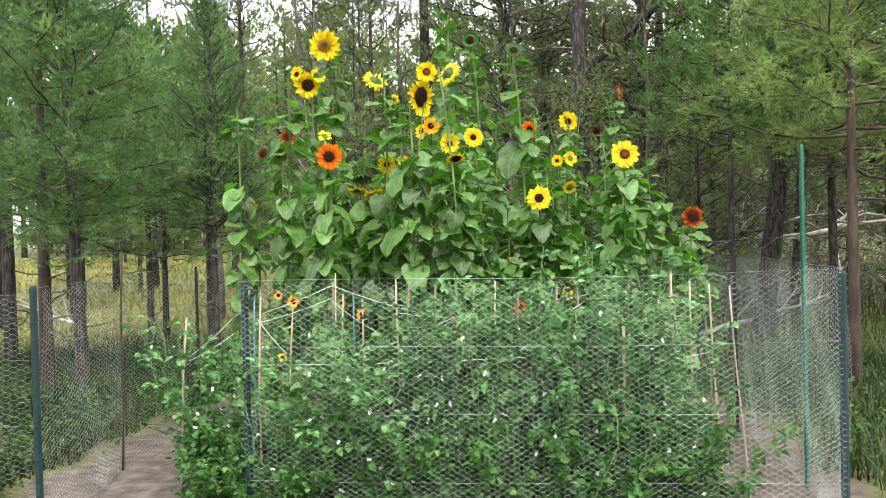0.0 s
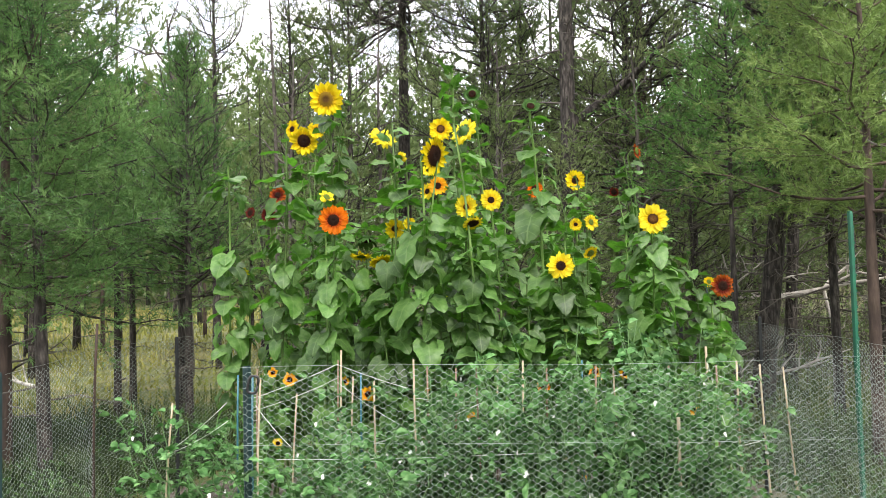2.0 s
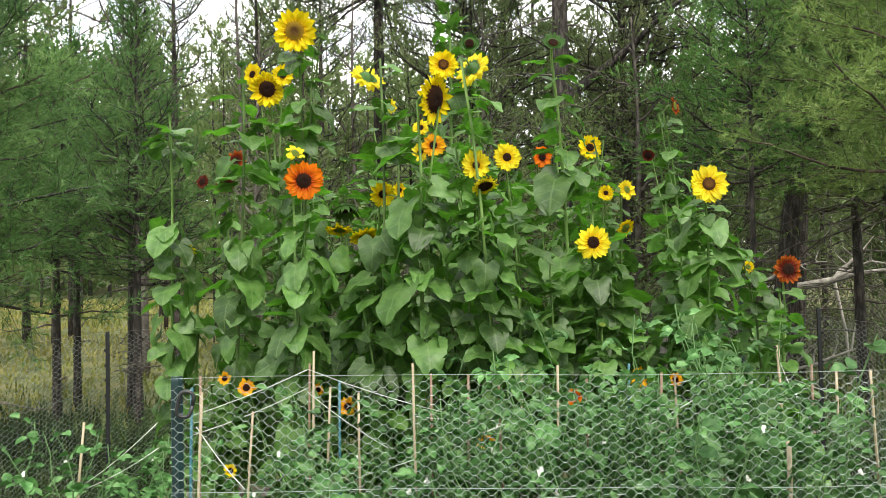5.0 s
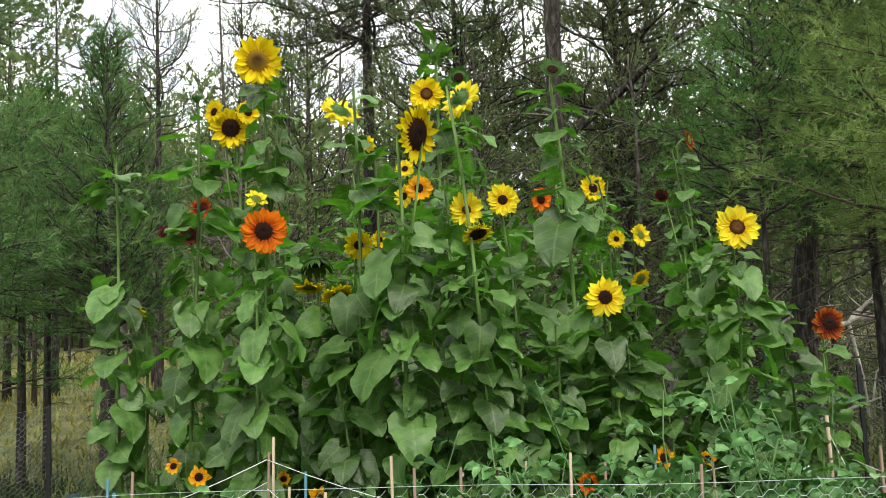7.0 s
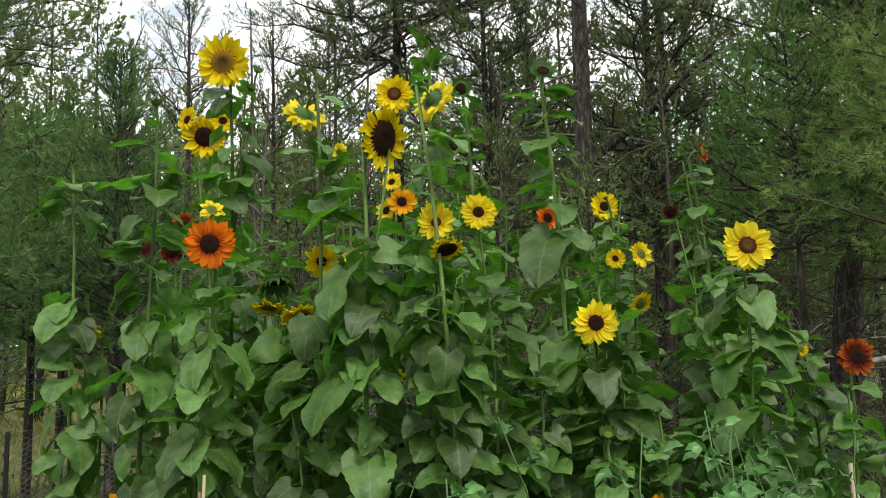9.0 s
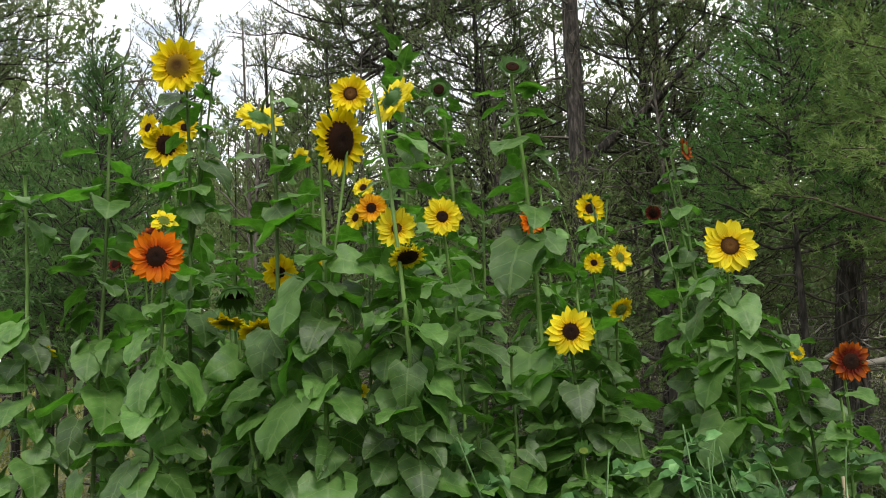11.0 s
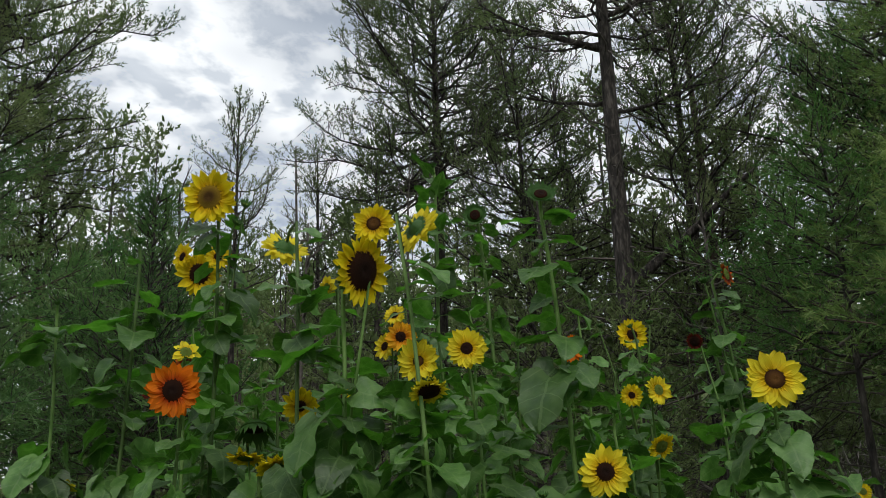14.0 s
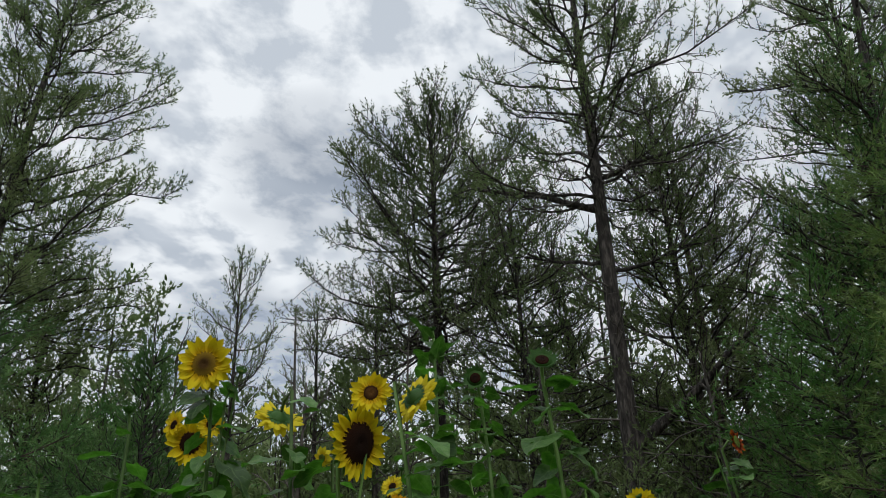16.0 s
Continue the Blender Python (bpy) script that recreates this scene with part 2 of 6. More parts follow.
POST_GREEN = plain("green enamelled steel", [(0.002, 0.016, 0.018), (0.004, 0.028, 0.03)], 12, 0.6, relief=0.1)
POST_BRIGHT = plain("bright green steel", [(0.004, 0.07, 0.04), (0.008, 0.11, 0.06)], 12, 0.4, relief=0.1)
POST_BLACK = plain("black steel", [(0.003, 0.004, 0.0045), (0.007, 0.009, 0.009)], 12, 0.85, relief=0.1)
RUSTED = plain("rusty rod", [(0.018, 0.012, 0.009), (0.055, 0.03, 0.021)], 25, 0.85, relief=0.4)
BAMBOO = plain("pale bamboo", [(0.255, 0.1997, 0.1275), (0.425, 0.3527, 0.238)], 18, 0.6, stretch=(1, 1, 0.2))
BAMBOO_RED = plain("reddish cane", [(0.119, 0.0697, 0.0442), (0.2125, 0.1403, 0.0935)], 18, 0.6, stretch=(1, 1, 0.2))
BLUE_STAKE = plain("blue green plastic", [(0.02, 0.085, 0.11), (0.04, 0.15, 0.18)], 18, 0.5, relief=0.1)
STRING = plain("white string", [(0.51, 0.527, 0.493), (0.663, 0.6715, 0.6375)], 90, 0.8, relief=0)
BLACK_PLASTIC = plain("black plastic", [(0.012, 0.012, 0.013), (0.02, 0.02, 0.022)], 20, 0.4, relief=0)
GRASS = blade("green grass", [(0.034, 0.06375, 0.01275), (0.068, 0.1105, 0.0221), (0.119, 0.153, 0.03825)], 0.8, share=0.3, own=0.1)
GRASS_DRY = blade("dry meadow grass", [(0.125, 0.16, 0.03), (0.24, 0.245, 0.06), (0.4, 0.34, 0.125)], 0.35, share=0.3, own=0.1)
# dark weeds on the path side; by the pines the dark tone paints shade on grass
WEED_SHADED_GRASS = blade("weeds", [(0.012, 0.026, 0.007), (0.027, 0.05, 0.012), (0.058, 0.08, 0.024)], 1.2, share=0.25, own=0.1)
WEED_LEAF = blade("weed leaf", [(0.018, 0.05, 0.01), (0.036, 0.085, 0.018), (0.07, 0.125, 0.03)], 5, share=0.25, own=0.1)
SHED_WALL = plain("white painted boards", [(0.6, 0.61, 0.6), (0.75, 0.76, 0.76)], 5, 0.6, relief=0.2)
SHED_ROOF = plain("grey roofing", [(0.16, 0.16, 0.17), (0.26, 0.26, 0.27)], 8, 0.8)


def ground_material():
    m, n, l, b, o = nodes_of("ground")
    soil, st = noise_col(n, l, 9.0, 9.0, [(0.045, 0.034, 0.026), (0.09, 0.07, 0.055), (0.15, 0.122, 0.1)])
    turf, gt = noise_col(n, l, 1.3, 8.0, [(0.045, 0.055, 0.016), (0.095, 0.105, 0.028), (0.17, 0.155, 0.06)])
    tc = n.new("ShaderNodeTexCoord")
    wob = n.new("ShaderNodeTexNoise")
    wob.inputs["Scale"].default_value = 2.4
    wob.inputs["Detail"].default_value = 5.0
    l.new(tc.outputs["Object"], wob.inputs["Vector"])
    sp = n.new("ShaderNodeSeparateXYZ")
    l.new(tc.outputs["Object"], sp.inputs["Vector"])

    def op(kind, a, c):
        k = n.new("ShaderNodeMath")
        k.operation = kind
        for i, v in enumerate((a, c)):
            if hasattr(v, "is_linked"):
                l.new(v, k.inputs[i])
            else:
                k.inputs[i].default_value = v
        return k.outputs["Value"]

    # the dug garden plot: a rounded patch of bare soil
    dx = op("DIVIDE", op("ABSOLUTE", op("ADD", sp.outputs["X"], 0.1), 0.0), 2.35)
    dy = op("DIVIDE", op("ABSOLUTE", op("SUBTRACT", sp.outputs["Y"], 5.2), 0.0), 2.45)
    d = op("ADD", op("POWER", dx, 4.0), op("POWER", dy, 4.0))
    d = op("ADD", d, op("MULTIPLY", op("SUBTRACT", wob.outputs["Fac"], 0.5), 1.1))
    ramp = n.new("ShaderNodeMapRange")
    ramp.inputs["From Min"].default_value, ramp.inputs["From Max"].default_value = 0.85, 1.2
    l.new(d, ramp.inputs["Value"])
    col = mix_col(n, l, soil.outputs["Color"], turf.outputs["Color"], ramp.outputs["Result"])
    l.new(col, b.inputs["Base Color"])
    b.inputs["Roughness"].default_value = 0.95
    bump(n, l, st.outputs["Fac"], b, 0.9, 0.03)
    return m


GROUND = ground_material()


# ---- building helpers ----
class Geo:
    """Gathers vertices and faces of one mesh."""

    def __init__(self):
        self.v, self.f = [], []

    def tube(self, pts, radii, sides=6, cap=True):
        pts = [Vector(p) for p in pts]
        if not hasattr(radii, "__len__"):
            radii = [radii] * len(pts)
        base = len(self.v)
        ref = Vector((0.31, 0.87, 0.39)).normalized()
        for i, p in enumerate(pts):
            d = (pts[min(i + 1, len(pts) - 1)] - pts[max(i - 1, 0)]).normalized()
            a = d.cross(ref)
            a = a.normalized() if a.length > 1e-4 else d.orthogonal().normalized()
            b = d.cross(a)
            for k in range(sides):
                w = 2 * math.pi * k / sides
                self.v.append(p + (a * math.cos(w) + b * math.sin(w)) * radii[i])
        for i in range(len(pts) - 1):
            for k in range(sides):
                p, q = base + i * sides + k, base + i * sides + (k + 1) % sides
                self.f.append((p, q, q + sides, p + sides))
        if cap:
            self.f.append(tuple(base + k for k in range(sides))[::-1])
            self.f.append(tuple(base + (len(pts) - 1) * sides + k for k in range(sides)))
        return self

    def box(self, c, s, m=None):
        base = len(self.v)
        for dx in (-1, 1):
            for dy in (-1, 1):
                for dz in (-1, 1):
                    p = Vector((c[0] + dx * s[0] / 2, c[1] + dy * s[1] / 2, c[2] + dz * s[2] / 2))
                    self.v.append(m @ p if m else p)
        for q in ((0, 1, 3, 2), (4, 6, 7, 5), (0, 4, 5, 1), (2, 3, 7, 6), (0, 2, 6, 4), (1, 5, 7, 3)):
            self.f.append(tuple(base + i for i in q))
        return self

    def mesh(self, name, mat, smooth=True):
        me = bpy.data.meshes.new(name)
        me.from_pydata([tuple(p) for p in self.v], [], self.f)
        me.materials.append(mat)
        if smooth:
            me.polygons.foreach_set("use_smooth", [True] * len(me.polygons))
        me.update()
        return me


def tri_mesh(name, verts, mat, per=3):
    """A mesh of loose triangles (per=3) or quads (per=4) out of an array of corners."""
    verts = np.ascontiguousarray(verts, dtype=np.float32).reshape(-1, 3)
    count = len(verts) // per
    me = bpy.data.meshes.new(name)
    me.vertices.add(len(verts))
    me.vertices.foreach_set("co", verts.ravel())
    me.loops.add(len(verts))
    me.loops.foreach_set("vertex_index", np.arange(len(verts), dtype=np.int32))
    me.polygons.add(count)
    me.polygons.foreach_set("loop_start", np.arange(0, len(verts), per, dtype=np.int32))
    me.materials.append(mat)
    me.update(calc_edges=True)
    return me


def faces_mesh(name, verts, faces, mat):
    """A mesh of quads out of arrays of vertices and of corner numbers."""
    me = bpy.data.meshes.new(name)
    verts = np.ascontiguousarray(verts, dtype=np.float32)
    faces = np.ascontiguousarray(faces, dtype=np.int32)
    me.vertices.add(len(verts))
    me.vertices.foreach_set("co", verts.ravel())
    me.loops.add(faces.size)
    me.loops.foreach_set("vertex_index", faces.ravel())
    me.polygons.add(len(faces))
    me.polygons.foreach_set("loop_start", np.arange(0, faces.size, faces.shape[1], dtype=np.int32))
    me.materials.append(mat)
    me.update(calc_edges=True)
    return me


def leaflet_corners(rng, p, d, n, size, width=0.72):
    """Small oval leaflets, each of four triangles folded on its midrib: p base, d way, n normal."""
    s = np.cross(d, n)
    s /= np.linalg.norm(s, axis=1)[:, None] + 1e-9
    n = np.cross(s, d)
    L, W = size[:, None], size[:, None] * width / 2
    tip = p + d * L - n * L * 0.12
    a, b = p + d * L * 0.32 + s * W * 0.95 + n * W * 0.3, p + d * L * 0.32 - s * W * 0.95 + n * W * 0.3
    c, e = p + d * L * 0.72 + s * W * 0.72 + n * W * 0.2, p + d * L * 0.72 - s * W * 0.72 + n * W * 0.2
    mid = p + d * L * 0.5
    quads = [(p, a, c, mid), (mid, c, tip, e), (p, mid, e, b)]
    return np.stack([np.stack(q, axis=1) for q in quads], axis=1).reshape(-1, 3)


def unit(a):
    return a / (np.linalg.norm(a, axis=1)[:, None] + 1e-9)


def part(name, me, parent, m=None, label=""):
    """One mesh object under a thing or under a part of it."""
    ob = new(name, me)
    ob.parent = parent
    if m is not None:
        ob.matrix_basis = m
    if label:
        ob["label"] = label
    return ob


def thing(name, x, y, z, label, category, group="", kind="", turn=0.0):
    ob = new(name)
    ob.matrix_basis = pose(x, y, z, 0, 0, turn)
    ob.empty_display_size = 0.1
    return tagged(ob, label, category, group, kind)


def height(x, y):
    """The lie of the land: nearly level round the garden, rising a little beyond."""
    far = max(0.0, math.hypot(x, y - 4) - 9.0)
    return 0.018 * far + 0.05 * min(far, 6) / 6 * noise.noise((x * 0.21, y * 0.21, 3.0))


# ---- ground ----
def build_ground():
    steps = np.sinh(np.linspace(-5.2, 5.2, 181)) / math.sinh(5.2) * 420
    g = Geo()
    count = len(steps)
    for yy in steps:
        for xx in steps:
            x, y = float(xx), float(yy) + 5
            bumpy = 0.018 * noise.noise((x * 1.7, y * 1.7, 0.0)) + 0.012 * noise.noise((x * 5, y * 5, 1.0))
            g.v.append(Vector((x, y, height(x, y) + (bumpy if math.hypot(x, y - 5) < 30 else 0))))
    for j in range(count - 1):
        for i in range(count - 1):
            a = j * count + i
            g.f.append((a, a + 1, a + 1 + count, a + count))
    tagged(new("ground", g.mesh("ground", GROUND)), "bare garden soil running out into rough grass", "ground", kind="structure")


build_ground()


# ---- wire fence ----
def netting(name, pts, top, bottom, seed, cell=0.0254, wire=0.00095, wide=0.87):
    """Hexagonal netting hung along a line of ground points, with its straight line wires."""
    rng = np.random.default_rng(seed)
    line = np.array(pts, dtype=float)
    seg = np.hypot(*(line[1:] - line[:-1]).T)
    at = np.concatenate([[0], np.cumsum(seg)])
    length = at[-1]
    pitch, half = cell * wide, cell * wide * 0.23
    cols, rows = int(length / pitch), int((top - bottom) / cell)

    def place(s, z):
        x, y = np.interp(s, at, line[:, 0]), np.interp(s, at, line[:, 1])
        k = np.clip(np.searchsorted(at, s) - 1, 0, len(seg) - 1)
        nx, ny = -(line[k + 1, 1] - line[k, 1]) / seg[k], (line[k + 1, 0] - line[k, 0]) / seg[k]
        w = 0.012 * np.sin(s * 3.1 + z * 4 + seed) + 0.008 * np.sin(s * 9.3 - z * 7 + seed * 2)
        sag = 0.006 * np.sin(s * 2.4 + seed) * (z - bottom)
        return np.stack([x + nx * w, y + ny * w, z + sag], axis=-1)

    i, j = np.meshgrid(np.arange(cols), np.arange(rows), indexing="ij")
    i, j = i.ravel(), j.ravel()
    s = (i + 0.5) * pitch
    z = bottom + (j + (i % 2) * 0.5) * cell + rng.normal(0, 0.0008, len(i))
    a = [(s - half, z, s + half, z, 1.4)]
    for up in (-0.5, 0.5):
        keep = (z + up * cell > bottom - 0.001) & (z + up * cell < top) & (i < cols - 1)
        a.append(((s + half)[keep], z[keep], (s + pitch - half)[keep], (z + up * cell)[keep], 1.0))
    ends0 = np.concatenate([place(p[0], p[1]) for p in a])
    ends1 = np.concatenate([place(p[2], p[3]) for p in a])
    rad = np.concatenate([np.full(len(p[0]), wire * p[4]) for p in a])
    # straight line wires at the edges and every 0.305 m
    for h in np.arange(top, bottom - 0.02, -0.305):
        ss = np.linspace(0, length, max(2, int(length / 0.12)))
        q = place(ss, np.full(len(ss), h))
        ends0, ends1 = np.concatenate([ends0, q[:-1]]), np.concatenate([ends1, q[1:]])
        rad = np.concatenate([rad, np.full(len(ss) - 1, wire * 1.2)])
    d = ends1 - ends0
    d /= np.linalg.norm(d, axis=1)[:, None] + 1e-9
    ref = np.where(np.abs(d[:, 2:3]) < 0.8, np.array([[0, 0, 1.0]]), np.array([[1.0, 0, 0]]))
    u = np.cross(d, ref)
    u /= np.linalg.norm(u, axis=1)[:, None]
    v = np.cross(d, u)
    ring = [(u * math.cos(w) + v * math.sin(w)) * rad[:, None] for w in (0.0, 2.1, 4.2)]
    verts = np.stack([e + r for e in (ends0, ends1) for r in ring], axis=1).reshape(-1, 3)
    base = (np.arange(len(d)) * 6)[:, None]
    faces = np.concatenate([base + np.array([[k, (k + 1) % 3, (k + 1) % 3 + 3, k + 3]]) for k in range(2)])
    return faces_mesh(name, verts, faces, WIRE)


def u_post(h, width=0.034, mat=None):
    """A folded steel post with studs down its face."""
    g = Geo()
    w, d, t = width / 2, width * 0.55, 0.004
    prof = [(-w, 0), (-w * 0.55, -d), (w * 0.55, -d), (w, 0), (w - t, 0.003), (w * 0.5 - t, -d + t), (-w * 0.5 + t, -d + t), (-w + t, 0.003)]
    for z in (-0.12, h - 0.012, h):
        k = 0.8 if z == h else 1.0
        g.v += [Vector((x * k, y * k, z)) for x, y in prof]
    n = len(prof)
    for r in range(2):
        for k in range(n):
            a, b = r * n + k, r * n + (k + 1) % n
            g.f.append((a, b, b + n, a + n))
    g.f.append(tuple(range(2 * n, 3 * n)))
    z = 0.1
    while z < h - 0.02:
        g.box((0, -d - 0.003, z), (0.009, 0.007, 0.014))
        z += 0.08
    return g.mesh("post", mat or POST_GREEN, False)


def rod(h, r, mat, lean=(0.0, 0.0), sides=7, wob=0.004):
    g = Geo()
    pts = [(lean[0] * f + wob * math.sin(7 * f), lean[1] * f + wob * math.cos(5 * f), -0.1 + (h + 0.1) * f) for f in np.linspace(0, 1, 7)]
    g.tube(pts, [r * (1.08 - 0.16 * f) for f in np.linspace(0, 1, 7)], sides)
    return g.mesh("rod", mat)


def fence(label, line, top, seed, posts, wire=0.0006, wide=1.3):
    ob = thing("wire_fence", line[0][0], line[0][1], 0, label, "fence", "fence panels round the garden")
    off = Matrix.Translation((-line[0][0], -line[0][1], 0))
    part("netting", netting("netting", line, top, 0.0, seed, 0.0254, wire, wide), ob, off, "galvanised hexagonal wire netting")
    for x, y, me, turn in posts:
        part("post", me, ob, off @ pose(x, y, 0, 0, 0, turn))
    return ob


P_FRONT, P_SHORT = u_post(1.235), u_post(1.22)
P_TALL = u_post(1.86, 0.03, POST_BRIGHT)
P_BLACK = u_post(1.28, 0.032, POST_BLACK)
P_BLACK_LOW = u_post(1.24, 0.03, POST_BLACK)
fence("low chicken wire fence on green steel posts before the peas", [(-0.84, 3.78), (0.2, 3.775), (1.82, 3.78)], 1.225, 1, [(-0.825, 3.807, P_FRONT, 0), (1.815, 3.807, P_SHORT, -20)], 0.00055, 0.87)
fence("chicken wire side fence with tall green and black posts", [(1.83, 3.79), (1.9, 4.3), (1.955, 4.77), (1.985, 6.16), (1.75, 7.45)], 1.225, 2, [(1.96, 4.76, P_TALL, 90), (1.94, 6.15, P_BLACK, 70), (1.71, 7.42, P_BLACK, 40)])
fence("chicken wire fence at the back of the garden", [(1.74, 7.47), (0.6, 7.75), (-0.7, 7.6), (-1.7, 7.22)], 1.225, 3, [(0.55, 7.7, P_BLACK, 0), (-1.67, 7.18, P_BLACK, 0)])
fence("chicken wire side fence along the bare soil path", [(-1.71, 7.21), (-1.98, 5.94), (-2.06, 5.0), (-1.8, 3.74)], 1.225, 4, [(-1.935, 5.93, P_BLACK_LOW, -60), (-1.8, 3.72, P_FRONT, 0)])
fence("chicken wire gate panel standing open beside the path", [(-1.82, 3.72), (-2.4, 3.62), (-3.1, 3.75)], 1.2, 5, [(-3.1, 3.77, P_SHORT, 10)])
tagged(new("iron_rod", rod(1.37, 0.008, RUSTED, (0.03, 0.02))), "thin rusty iron rod holding the wire netting", "rod").matrix_basis = pose(-2.07, 5.0, 0)
tagged(new("steel_post", rod(1.55, 0.011, POST_GREEN)), "thin dark green steel garden post beside the sunflowers", "post").matrix_basis = pose(1.9, 7.25, 0)


def clip():
    g = Geo()
    pts = []
    for k in range(17):
        w = 2 * math.pi * k / 16
        cx, cz = math.cos(w), math.sin(w)
        pts.append((0.019 * math.copysign(abs(cx) ** 0.6, cx), 0, 0.034 * math.copysign(abs(cz) ** 0.6, cz)))
    g.tube(pts, 0.0058, 6)
    ob = new("carabiner", g.mesh("carabiner", BLACK_PLASTIC))
    ob.matrix_basis = pose(-0.785, 3.755, 1.165, 0, 12, 15)
    tagged(ob, "black plastic carabiner clipped to the wire", "clip")


clip()


# ---- pines ----
def frame_of(d):
    """Two directions square to each row of d."""
    ref = np.where(np.abs(d[:, 2:3]) < 0.9, np.array([[0, 0, 1.0]]), np.array([[1.0, 0, 0]]))
    u = np.cross(d, ref)
    u /= np.linalg.norm(u, axis=1)[:, None] + 1e-9
    return u, np.cross(d, u)


def needles(rng, p, d, count, length, width, spread=0.75, axis=0.1):
    """Needles in a brush round every shoot that starts at p and points along d."""
    n = len(p)
    d = d / (np.linalg.norm(d, axis=1)[:, None] + 1e-9)
    u, v = frame_of(d)
    out = []
    for k in range(count):
        f = rng.random(n)[:, None]
        w = rng.random(n)[:, None] * 2 * math.pi
        around = u * np.cos(w) + v * np.sin(w)
        tilt = spread * (0.6 + 0.6 * rng.random(n)[:, None]) * (1.1 - 0.6 * f)
        way = d * np.cos(tilt) + around * np.sin(tilt)
        base = p + d * (axis * f)
        side = np.cross(way, rng.normal(size=(n, 3)))
        side /= np.linalg.norm(side, axis=1)[:, None] + 1e-9
        ln = length * (0.7 + 0.5 * rng.random(n)[:, None])
        out.append(np.stack([base - side * width, base + side * width, base + way * ln], axis=1))
    return np.concatenate(out).reshape(-1, 3)


def limb_path(rng, start, az, elev, length, steps, lift, wob):
    pts, p = [np.array(start, float)], np.array(start, float)
    for k in range(steps):
        e = elev + lift * (k / steps)
        az += rng.normal(0, wob)
        e += rng.normal(0, wob * 0.7)
        p = p + np.array([math.cos(az) * math.cos(e), math.sin(az) * math.cos(e), math.sin(e)]) * length / steps
        pts.append(p)
    return pts


